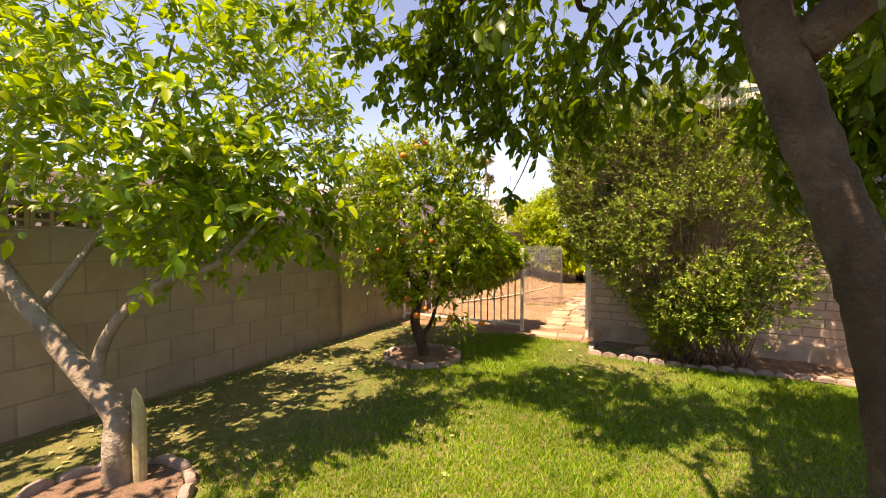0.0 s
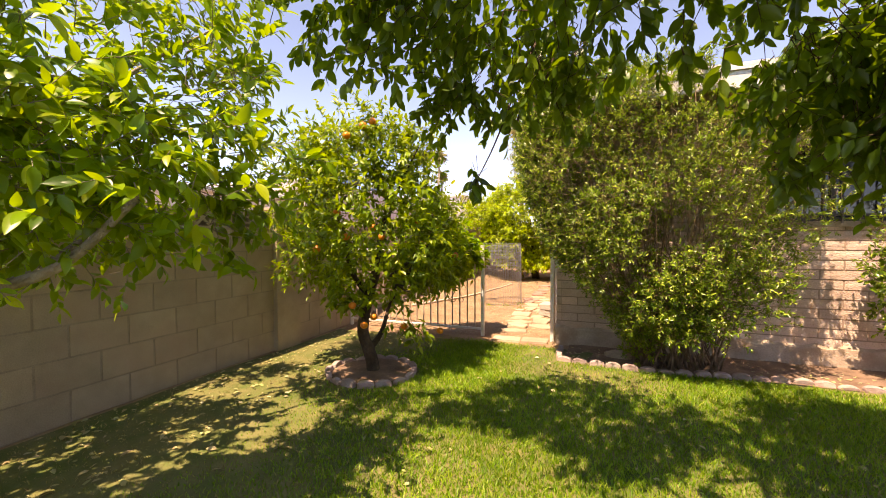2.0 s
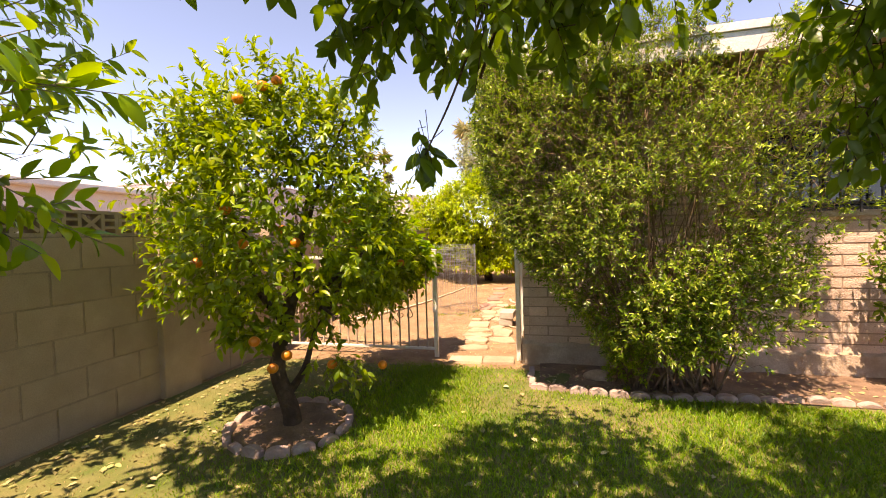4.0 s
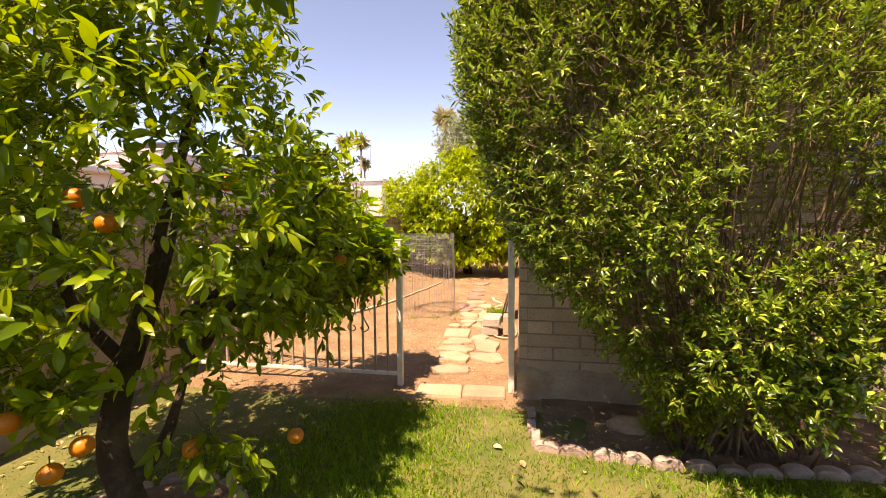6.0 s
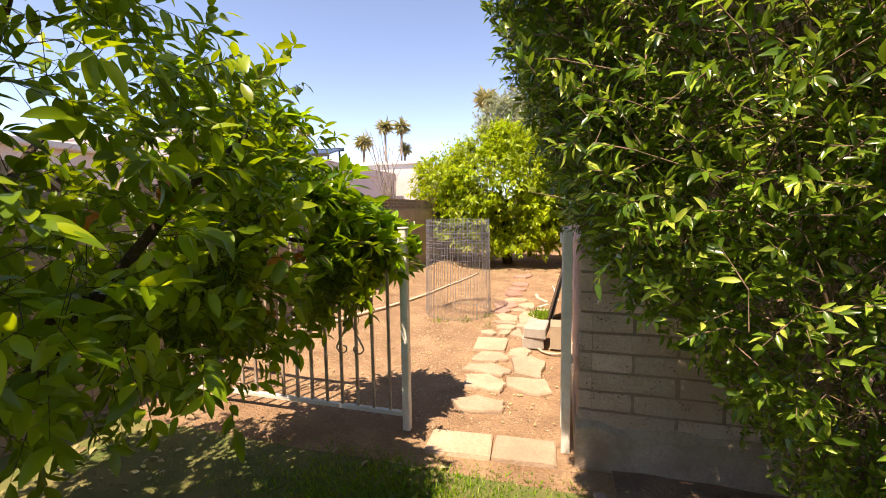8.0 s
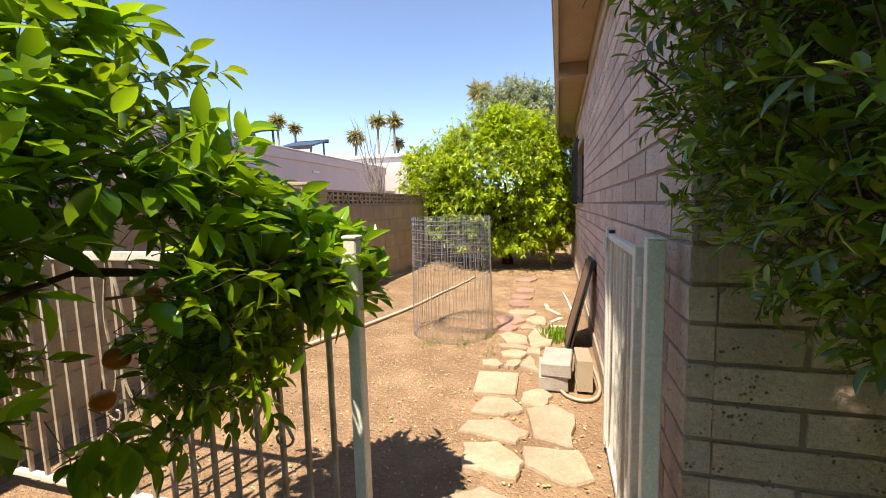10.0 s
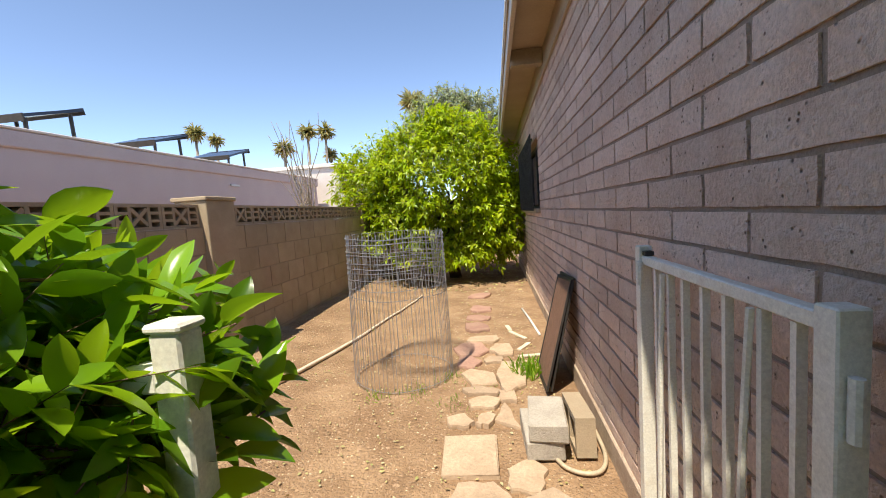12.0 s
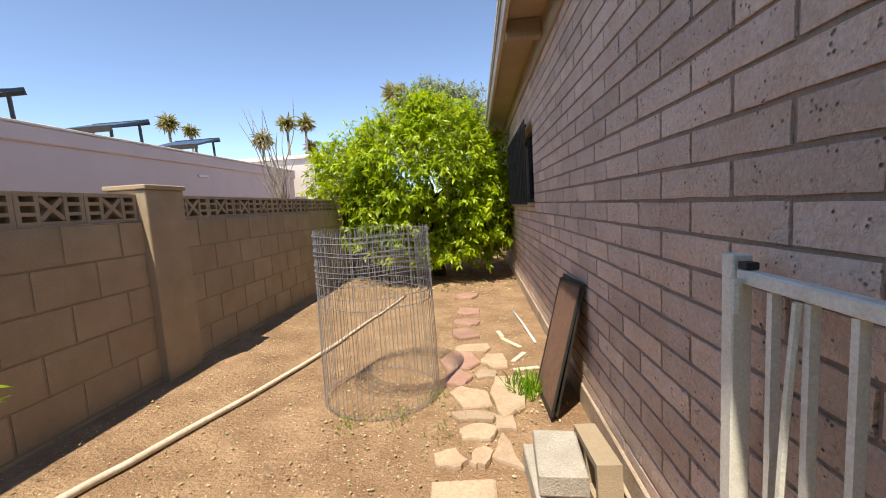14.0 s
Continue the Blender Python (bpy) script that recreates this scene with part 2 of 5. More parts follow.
def tube(bm, pts, radii, sides=8, cap=True, knots=0.0, rng=None):
    """A tapered tube along points, turned without twist."""
    pts = [Vector(p) for p in pts]
    rings, side = [], None
    for i, p in enumerate(pts):
        d = (pts[min(i + 1, len(pts) - 1)] - pts[max(i - 1, 0)]).normalized()
        side = (side - d * side.dot(d)).normalized() if side else d.orthogonal().normalized()
        up = d.cross(side)
        r = radii[i] if isinstance(radii, (list, tuple)) else radii
        ring = []
        for k in range(sides):
            a = 2 * math.pi * k / sides
            rr = r * (1 + (rng.uniform(-knots, knots) if rng else 0))
            ring.append(bm.verts.new(p + (side * math.cos(a) + up * math.sin(a)) * rr))
        rings.append(ring)
    for a, b in zip(rings, rings[1:]):
        for k in range(sides):
            bm.faces.new((a[k], a[(k + 1) % sides], b[(k + 1) % sides], b[k]))
    if cap:
        bm.faces.new(rings[0][::-1])
        bm.faces.new(rings[-1])
    return bm


def smooth_path(pts, steps=5):
    """Catmull-Rom through the points."""
    P = [Vector(p) for p in pts]
    P = [P[0] * 2 - P[1], *P, P[-1] * 2 - P[-2]]
    out = []
    for a, b, c, d in zip(P, P[1:], P[2:], P[3:]):
        for k in range(steps):
            t = k / steps
            out.append(0.5 * (2 * b + (c - a) * t + (2 * a - 5 * b + 4 * c - d) * t * t + (3 * b - a - 3 * c + d) * t ** 3))
    return out + [P[-2]]


def taper(r0, r1, n):
    return [r0 + (r1 - r0) * (i / (n - 1)) for i in range(n)]


def raw_mesh(name, verts, faces, material, smooth=True):
    """Mesh from numpy arrays: all faces have the same number of corners, or -1 marks a triangle among quads."""
    me = bpy.data.meshes.new(name)
    counts = (faces >= 0).sum(axis=1)
    loops = faces[faces >= 0]
    me.vertices.add(len(verts))
    me.vertices.foreach_set("co", np.ascontiguousarray(verts, dtype=np.float32).ravel())
    me.loops.add(len(loops))
    me.loops.foreach_set("vertex_index", loops.astype(np.int32))
    me.polygons.add(len(faces))
    starts = np.concatenate(([0], np.cumsum(counts)[:-1])).astype(np.int32)
    me.polygons.foreach_set("loop_start", starts)
    me.polygons.foreach_set("use_smooth", np.full(len(faces), smooth))
    me.update(calc_edges=True)
    me.validate()
    me.materials.append(material)
    return me


def unit(a):
    return a / np.maximum(np.linalg.norm(a, axis=1, keepdims=True), 1e-9)


LEAF_V = np.array([(0, 0, 0), (.3, 1, .06), (.3, 0, 0), (.3, -1, .06), (.68, .78, .03), (.68, 0, -.03), (.68, -.78, .03), (1, 0, -.13)])
LEAF_F = np.array([(0, 2, 1, -1), (0, 3, 2, -1), (2, 5, 4, 1), (3, 6, 5, 2), (4, 5, 7, -1), (5, 6, 7, -1)])


FINE_S = ((0.0, 0.03, 0.0), (0.14, 0.62, 0.0), (0.32, 0.97, -0.005), (0.52, 1.0, -0.03), (0.72, 0.76, -0.075), (0.88, 0.4, -0.12), (1.0, 0.02, -0.16))
FINE_V = np.array([(x, s * w, z + (0.06 * w if s else 0.0)) for x, w, z in FINE_S for s in (1, 0, -1)])
FINE_F = np.array([(3 * i + k, 3 * i + k + 1, 3 * i + k + 4, 3 * i + k + 3) for i in range(6) for k in (0, 1)])


def leaf_cloud(name, pos, axis, nor, size, material, parent, width=0.24, label="", fine=False):
    """Many folded leaves as one mesh."""
    x = unit(axis)
    y = unit(np.cross(nor, x))
    z = np.cross(x, y)
    n = len(pos)
    T = (FINE_V if fine else LEAF_V) * (1, width, 1)
    F = FINE_F if fine else LEAF_F
    v = pos[:, None, :] + size[:, None, None] * (T[None, :, 0:1] * x[:, None, :] + T[None, :, 1:2] * y[:, None, :] + T[None, :, 2:3] * z[:, None, :])
    f = np.where(F[None] >= 0, F[None] + (np.arange(n) * len(T))[:, None, None], -1)
    ob = new(name, raw_mesh(name, v.reshape(-1, 3), f.reshape(-1, 4), material))
    under(ob, parent)
    tagged(ob, label, kind="stuff")
    return ob


def twig_cloud(name, a, b, r, material, parent):
    """Many thin three-sided twigs as one mesh."""
    d = unit(b - a)
    s = unit(np.cross(d, np.array([0.3, 0.5, 0.8])))
    u = np.cross(d, s)
    n = len(a)
    ring = [(math.cos(k * 2.094), math.sin(k * 2.094)) for k in range(3)]
    va = np.stack([a + r * (c * s + q * u) for c, q in ring], 1)
    vb = np.stack([b + r * 0.4 * (c * s + q * u) for c, q in ring], 1)
    v = np.concatenate([va, vb], 1).reshape(-1, 3)
    F = np.array([(0, 1, 4, 3), (1, 2, 5, 4), (2, 0, 3, 5)])
    f = (F[None] + (np.arange(n) * 6)[:, None, None]).reshape(-1, 4)
    ob = new(name, raw_mesh(name, v, f, material))
    under(ob, parent)
    return tagged(ob, kind="stuff")


def lumps(rng, p, freq, k=5):
    """Smooth uneven field in -1..1 over points."""
    out = np.zeros(len(p))
    for _ in range(k):
        w = rng.normal(size=3)
        w = w / np.linalg.norm(w) * freq * rng.uniform(0.7, 1.4)
        out += np.sin(p @ w + rng.uniform(0, 6.28))
    return out / k * 1.6


def crown_points(rng, centre, radii, n, inner=0.35, lump=0.22, freq=3.5, gap=-0.5, keep=None):
    """Twig roots spread in an uneven ellipsoid, denser outwards, with gaps."""
    got = []
    centre, radii = np.array(centre), np.array(radii)
    while sum(len(g) for g in got) < n:
        d = unit(rng.normal(size=(n, 3)))
        r = inner + (1 - inner) * rng.uniform(size=n) ** 0.55
        wob = np.random.default_rng(7)
        r = r * (1 + lump * lumps(wob, d * 2.0, freq))
        p = centre + d * radii * r[:, None]
        ok = lumps(np.random.default_rng(11), p, 5.0) > gap
        if keep is not None:
            ok &= keep(p)
        got.append(p[ok])
    return np.concatenate(got)[:n]


def sprigs(rng, roots, out, per, length, leaf, droop=0.15, spread=0.9, upness=0.8):
    """Leaves set along a twig at each root: places, axes, normals, sizes and the twigs' ends."""
    n = len(roots)
    d = unit(out * 0.8 + rng.normal(size=(n, 3)) * 0.55 + np.array([0, 0, 0.15 - droop]))
    L = length * rng.uniform(0.6, 1.3, n)
    tips = roots + d * L[:, None]
    s = np.tile(np.linspace(0.1, 1.0, per), (n, 1)) + rng.uniform(-0.05, 0.05, (n, per))
    pos = roots[:, None] + d[:, None] * (L[:, None] * s)[..., None]
    q = rng.normal(size=(n, per, 3))
    q -= (q * d[:, None]).sum(-1, keepdims=True) * d[:, None]
    q /= np.linalg.norm(q, axis=-1, keepdims=True)
    ax = d[:, None] * (0.45 + 0.5 * s[..., None]) + q * spread + np.array([0, 0, -droop])
    no = np.array([0, 0, upness]) + out[:, None] * 0.55 + rng.normal(size=(n, per, 3)) * 0.4
    size = leaf * rng.uniform(0.6, 1.25, (n, per))
    return pos.reshape(-1, 3), ax.reshape(-1, 3), no.reshape(-1, 3), size.ravel(), tips


# ---- ground ----
WALL_X, HOUSE_X, FRONT_Y, GATE_Y = -3.73, -0.76, 5.60, 5.70


def ease(v):
    v = min(1.0, max(0.0, v))
    return v * v * (3 - 2 * v)


def gz(x, y):
    """Height of the ground: a low bank of earth against the garden wall beyond the fence."""
    bank = 0.12 * ease((-2.7 - x) / 1.0) * ease((y - 5.7) / 1.2) if x > -4.2 else 0.12 * ease((y - 5.7) / 1.2)
    small = 0.012 * noise.noise((x * 1.3, y * 1.3, 0.3)) + 0.006 * noise.noise((x * 5, y * 5, 2.1))
    return (bank + small) if -5 < x < 8 and -4 < y < 18 else 0.0


def graded(a, b, step, far):
    inner = [a + i * step for i in range(int(round((b - a) / step)) + 1)]
    out, s, v = [], step, a
    while v > -far:
        s *= 1.7
        v -= s
        out.append(v)
    hi, s, v = [], step, b
    while v < far:
        s *= 1.7
        v += s
        hi.append(v)
    return out[::-1] + inner + hi


def sheet(xs, ys, height):
    bm = bmesh.new()
    grid = [[bm.verts.new((x, y, height(x, y))) for x in xs] for y in ys]
    for r, q in zip(grid, grid[1:]):
        for i in range(len(xs) - 1):
            bm.faces.new((r[i], r[i + 1], q[i + 1], q[i]))
    return bm


ground = part("ground", sheet(graded(-5, 3, 0.12, 900), graded(-2, 17, 0.12, 900), gz), M_DIRT, None, smooth=True)
tagged(ground, "bare tan dirt ground of the side yard with small stones", "ground", kind="structure")


def lawn_top(x, y):
    return gz(x, y) + 0.004 + 0.012 * ease((5.45 - y) / 0.3) * ease((x + 3.6) / 0.4)


lawn = part("lawn", sheet([-3.68 + i * 0.12 for i in range(78)], [-4 + i * 0.12 for i in range(79)], lawn_top), M_LAWN, None, smooth=True)
tagged(lawn, "patchy green lawn in dappled tree shade", "lawn", kind="structure")
bed = part("planting_bed", sheet([-0.6 + i * 0.1 for i in range(62)], [4.86 + i * 0.08 for i in range(10)],
                                 lambda x, y: 0.022 + 0.02 * noise.noise((x * 4, y * 4, 5))), M_BED, None, smooth=True)
tagged(bed, "dark mulched soil bed along the house front", "planting bed", kind="structure")

# ---- house ----
rng = np.random.default_rng(3)


def rough_brick(name, w, h, d, material, seed, slump=0.009):
    """A slumped block: an uneven face proud on -y, with sagging edges and a rounded rim."""
    r = random.Random(seed)
    bm = bmesh.new()
    off = Vector((r.uniform(0, 50), r.uniform(0, 50), 0))
    cols, lines = 4, 2
    face = []
    for j in range(lines + 1):
        row = []
        for i in range(cols + 1):
            x, z = (i / cols - 0.5) * w, (j / lines - 0.5) * h
            n = noise.noise((Vector((x * 9, z * 16, 0)) + off))
            rim = i in (0, cols) or j in (0, lines)
            y = (0.0016 if rim else -0.0006) + n * slump * 0.3
            if i in (0, cols):
                x += r.uniform(-0.3, 0.3) * slump - math.copysign(0.003, x)
            if j in (0, lines):
                z += n * slump * 0.4 - math.copysign(0.002, z)
            row.append(bm.verts.new((x, y, z)))
        face.append(row)
    for a, b in zip(face, face[1:]):
        for i in range(cols):
            bm.faces.new((a[i], a[i + 1], b[i + 1], b[i]))
    ring = face[0] + [face[1][-1]] + face[2][::-1] + [face[1][0]]
    back = [bm.verts.new((v.co.x, d, v.co.z)) for v in ring]
    for i in range(len(ring)):
        k = (i + 1) % len(ring)
        bm.faces.new((ring[i], back[i], back[k], ring[k]))
    return mesh_of(name, bm, material)


def box_pieces(name, cells, depth, to_world, material, parent, r, chamfer=0.006, wobble=0.006):
    """Far pieces of a wall joined into one mesh: frustum faces with chamfered rims. cells: (u0, u1, z0, z1)."""
    V, F = [], []
    for u0, u1, z0, z1 in cells:
        o = len(V)
        c = chamfer
        j = lambda: r.uniform(-wobble, wobble)
        for u, w, z in ((u0, depth, z0), (u1, depth, z0), (u1, depth, z1), (u0, depth, z1),
                        (u0, c, z0), (u1, c, z0), (u1, c, z1), (u0, c, z1),
                        (u0 + c + j(), j() * 0.4, z0 + c + j() * 0.5), (u1 - c + j(), j() * 0.4, z0 + c + j() * 0.5),
                        (u1 - c + j(), j() * 0.4, z1 - c + j() * 0.5), (u0 + c + j(), j() * 0.4, z1 - c + j() * 0.5)):
            V.append(to_world(u, w, z))
        F.append((o + 8, o + 9, o + 10, o + 11))
        for a in range(2):
            for k in range(4):
                p, q = o + 4 * a + k, o + 4 * a + (k + 1) % 4
                F.append((p, q, q + 4, p + 4))
    ob = new(name, raw_mesh(name, np.array(V), np.array(F), material, smooth=False))
    under(ob, parent)
    return tagged(ob, kind="stuff")


def bond(u0, u1, z0, rows, course, length, joint, holes=(), phase=0.0, flush=False):
    """Running bond: (row, u0, u1, z0, z1) of each block, left out where holes (ua, ub, za, zb) are."""
    out = []
    for k in range(rows):
        za, zb = z0 + k * course + joint / 2, z0 + (k + 1) * course - joint / 2
        u = u0 - phase - (length / 2 if k % 2 else 0)
        while u < u1 - 0.03:
            a, b = (u0 if flush and u <= u0 else max(u, u0) + joint / 2), min(u + length, u1) - joint / 2
            spans = [(a, b)] if b - a > 0.03 else []
            for ha, hb, ya, yb in holes:
                if zb > ya + 0.01 and za < yb - 0.01:
                    spans = [s for p, q in spans for s in ((p, min(q, ha - joint / 2)), (max(p, hb + joint / 2), q)) if s[1] - s[0] > 0.03]
            out += [(k, p, q, za, zb) for p, q in spans]
            u += length
    return out


COURSE, BLOCK, JOINT = 0.0965, 0.377, 0.0095
BASE_TOP, ROW_Z, WALL_TOP = 0.13, 0.0975, 2.50
ROWS_H = int((WALL_TOP - ROW_Z) / COURSE) + 1
WIN = (10.08, 12.2, 1.26, 2.10)
FWIN = (1.30, 2.45, 1.44, 2.2)


def lay(parent, cells, to_m, to_world, near, full, material, far_material, name, h, slump=0.009):
    """Near whole blocks as shared-mesh pieces; cut ones get meshes of their own width; the far rest is one mesh."""
    r = random.Random(5)
    shared, far = {}, []
    for k, a, b, za, zb in cells:
        if not near(a, b):
            far.append((a, b, za, zb))
            continue
        w = round(b - a, 2)
        key = (w, r.randrange(9 if abs(w - full) < 0.02 else 2))
        if key not in shared:
            shared[key] = rough_brick(name, b - a, h, 0.06, material, len(shared) * 7 + 3, slump)
        piece(name, shared[key], to_m((a + b) / 2, (za + zb) / 2), parent)
    if far:
        box_pieces("far_" + name, far, 0.03, to_world, far_material, parent, r)


side = part("wall_side", B(HOUSE_X + 0.0085, HOUSE_X + 0.2, FRONT_Y + 0.012, WIN[0], 0, 2.62), M_MORTAR)
tagged(side, "side house wall of pinkish brown slump block", "wall", kind="structure")
part("wall_core", B(HOUSE_X + 0.0085, HOUSE_X + 0.2, WIN[1], 16.4, 0, 2.62), M_MORTAR, side)
part("wall_core", B(HOUSE_X + 0.0085, HOUSE_X + 0.2, WIN[0], WIN[1], 0, WIN[2]), M_MORTAR, side)
part("wall_core", B(HOUSE_X + 0.0085, HOUSE_X + 0.2, WIN[0], WIN[1], WIN[3], 2.62), M_MORTAR, side)
part("footing", B(HOUSE_X - 0.012, HOUSE_X + 0.008, FRONT_Y, 16.4, -0.05, BASE_TOP, bevel=0.008), M_FOOTING, side, "rough pale concrete footing")

front = part("wall_front", B(HOUSE_X + 0.2, FWIN[0], FRONT_Y + 0.0085, FRONT_Y + 0.2, 0, 2.62), M_MORTAR)
tagged(front, "front house wall of pinkish brown slump block", "wall", kind="structure")
part("wall_core", B(FWIN[1], 7.5, FRONT_Y + 0.0085, FRONT_Y + 0.2, 0, 2.62), M_MORTAR, front)
part("wall_core", B(FWIN[0], FWIN[1], FRONT_Y + 0.0085, FRONT_Y + 0.2, 0, FWIN[2]), M_MORTAR, front)
part("wall_core", B(FWIN[0], FWIN[1], FRONT_Y + 0.0085, FRONT_Y + 0.2, FWIN[3], 2.62), M_MORTAR, front)
part("gable", B(HOUSE_X + 0.05, 7.5, FRONT_Y + 0.02, FRONT_Y + 0.18, 2.62, 2.9), M_TRIM, front)


def footing_front():
    bm = bmesh.new()
    xs = [HOUSE_X - 0.012 + i * 0.1 for i in range(84)]
    r = random.Random(9)
    rows = []
    for y, base in ((FRONT_Y - 0.035, -0.05), (FRONT_Y - 0.03, 0.2), (FRONT_Y + 0.011, 0.235)):
        rows.append([bm.verts.new((x, y + r.uniform(-0.004, 0.004), base + (r.uniform(-0.018, 0.018) if base > 0 else 0))) for x in xs])
    for a, b in zip(rows, rows[1:]):
        for i in range(len(xs) - 1):
            bm.faces.new((a[i], a[i + 1], b[i + 1], b[i]))
    return bm


part("footing", footing_front(), M_FOOTING, front, "crumbling pale plastered footing")

lay(side, bond(FRONT_Y, 16.4, ROW_Z, ROWS_H, COURSE, BLOCK, JOINT, [(WIN[0], WIN[1], WIN[2], WIN[3])], 0.0, True),
    lambda u, z: Matrix.Translation((HOUSE_X, u, z)) @ Matrix.Rotation(radians(-90), 4, "Z"),
    lambda u, w, z: (HOUSE_X + w, u, z), lambda a, b: b < 9.8, BLOCK - JOINT, M_SLUMP, M_SLUMP_FAR, "block", COURSE - JOINT)
lay(front, bond(HOUSE_X + 0.058, 7.5, ROW_Z + COURSE, ROWS_H - 1, COURSE, BLOCK, JOINT, [FWIN], 0.0, True),
    lambda u, z: Matrix.Translation((u, FRONT_Y, z)),
    lambda u, w, z: (u, FRONT_Y + w, z), lambda a, b: b < 3.6, BLOCK - JOINT, M_SLUMP, M_SLUMP_FAR, "block", COURSE - JOINT)


def barred_window(name, label, to_world, u0, u1, z0, z1, bars):
    """Dark window in a reveal, with a frame, a sill and a security grille. to_world(u, w, z), w out of the wall."""
    def bx(ua, ub, wa, wb, za, zb):
        p, q = to_world(ua, wa, za), to_world(ub, wb, zb)
        return B(min(p[0], q[0]), max(p[0], q[0]), min(p[1], q[1]), max(p[1], q[1]), min(p[2], q[2]), max(p[2], q[2]))
    w = thing(name, label, "window", to_world((u0 + u1) / 2, 0, z0), kind="structure")
    part("pane", bx(u0, u1, -0.13, -0.12, z0, z1), M_GLASS, w)
    for a, b, c, d in ((u0, u1, z0, z0 + 0.04), (u0, u1, z1 - 0.04, z1), (u0, u0 + 0.04, z0 + 0.04, z1 - 0.04), (u1 - 0.04, u1, z0 + 0.04, z1 - 0.04), ((u0 + u1) / 2 - 0.02, (u0 + u1) / 2 + 0.02, z0 + 0.04, z1 - 0.04)):
        part("window_frame", bx(a, b, -0.119, -0.09, c, d), M_DARKMETAL, w)
    part("window_sill", bx(u0 - 0.06, u1 + 0.06, 0.002, 0.05, z0 - 0.05, z0 - 0.002), M_TRIM, w)
    for zz in (z0 + 0.05, z1 - 0.07):
        grille = part("grille_rail", bx(u0 - 0.03, u1 + 0.03, 0.055, 0.07, zz, zz + 0.025), M_DARKMETAL, w)
    for i in range(bars):
        u = u0 + (u1 - u0) * i / (bars - 1)
        part("grille_bar", bx(u - 0.007, u + 0.007, 0.071, 0.085, z0 - 0.02, z1 + 0.01), M_DARKMETAL, grille)


barred_window("window_1", "dark side window behind a black security grille", lambda u, w, z: (HOUSE_X - w, u, z), *WIN, 15)
barred_window("window_2", "front window behind a security grille", lambda u, w, z: (u, FRONT_Y - w, z), *FWIN, 9)

# eaves: side fascia at EAVE_X, sheathing above exposed beams, front rake
EAVE_X, EAVE_Z, RAKE_Y = -1.10, 2.61, 4.98
roof = part("roof", B(EAVE_X - 0.02, 7.6, RAKE_Y - 0.02, 16.5, 2.80, 2.86), M_ROOF)
tagged(roof, "low white roof edge over beige eaves", "roof", kind="structure")
part("soffit", B(EAVE_X + 0.035, HOUSE_X + 0.2, RAKE_Y + 0.035, 16.4, 2.70, 2.72), M_TRIM, roof, "beige painted eave boards")
part("soffit", B(HOUSE_X + 0.201, 7.5, RAKE_Y + 0.035, FRONT_Y - 0.002, 2.70, 2.72), M_TRIM, roof, "beige painted eave boards")
part("fascia", B(EAVE_X, EAVE_X + 0.034, RAKE_Y, 16.4, EAVE_Z, 2.798, bevel=0.004), M_FASCIA, roof)
part("drip_edge", B(EAVE_X - 0.014, EAVE_X - 0.001, RAKE_Y, 16.4, 2.74, 2.798), M_TRIM, roof)
part("fascia", B(EAVE_X + 0.035, 7.5, RAKE_Y, RAKE_Y + 0.034, EAVE_Z + 0.03, 2.798, bevel=0.004), M_ROOF, roof)
part("frieze_board", B(HOUSE_X - 0.022, HOUSE_X - 0.002, FRONT_Y - 0.02, 16.4, 2.485, 2.699, bevel=0.003), M_TRIM, roof)
for y in (6.55, 9.12, 14.3):
    part("beam", B(EAVE_X + 0.036, HOUSE_X - 0.024, y, y + 0.1, 2.56, 2.699, bevel=0.004), M_TRIM, roof, "exposed beam end")

# ---- garden wall ----
gw = part("garden_wall", B(WALL_X - 0.18, WALL_X - 0.006, -4, GATE_Y, -0.1, 1.38), M_CMU_JOINT)
tagged(gw, "tan concrete block garden wall with a pierced top course", "wall", kind="structure")
part("wall_core", B(WALL_X - 0.18, WALL_X - 0.006, GATE_Y, 16.2, -0.1, 1.30), M_CMU_JOINT, gw)
G_COURSE, G_BLOCK = 0.23, 0.39
cells = [c for c in bond(-4, GATE_Y, 0.0, 6, G_COURSE, G_BLOCK, 0.01)]
cells2 = [c for c in bond(GATE_Y, 16.2, -0.08, 6, G_COURSE, G_BLOCK, 0.01)]
wall_m = lambda u, z: Matrix.Translation((WALL_X, u, z)) @ Matrix.Rotation(radians(90), 4, "Z")
wall_w = lambda u, w, z: (WALL_X - w, u, z)
lay(gw, cells, wall_m, wall_w, lambda a, b: a > 0.6, G_BLOCK - 0.01, M_CMU, M_CMU_FAR, "block", G_COURSE - 0.01, 0.003)
lay(gw, cells2, wall_m, wall_w, lambda a, b: b < 11.5, G_BLOCK - 0.01, M_CMU, M_CMU_FAR, "block", G_COURSE - 0.01, 0.003)


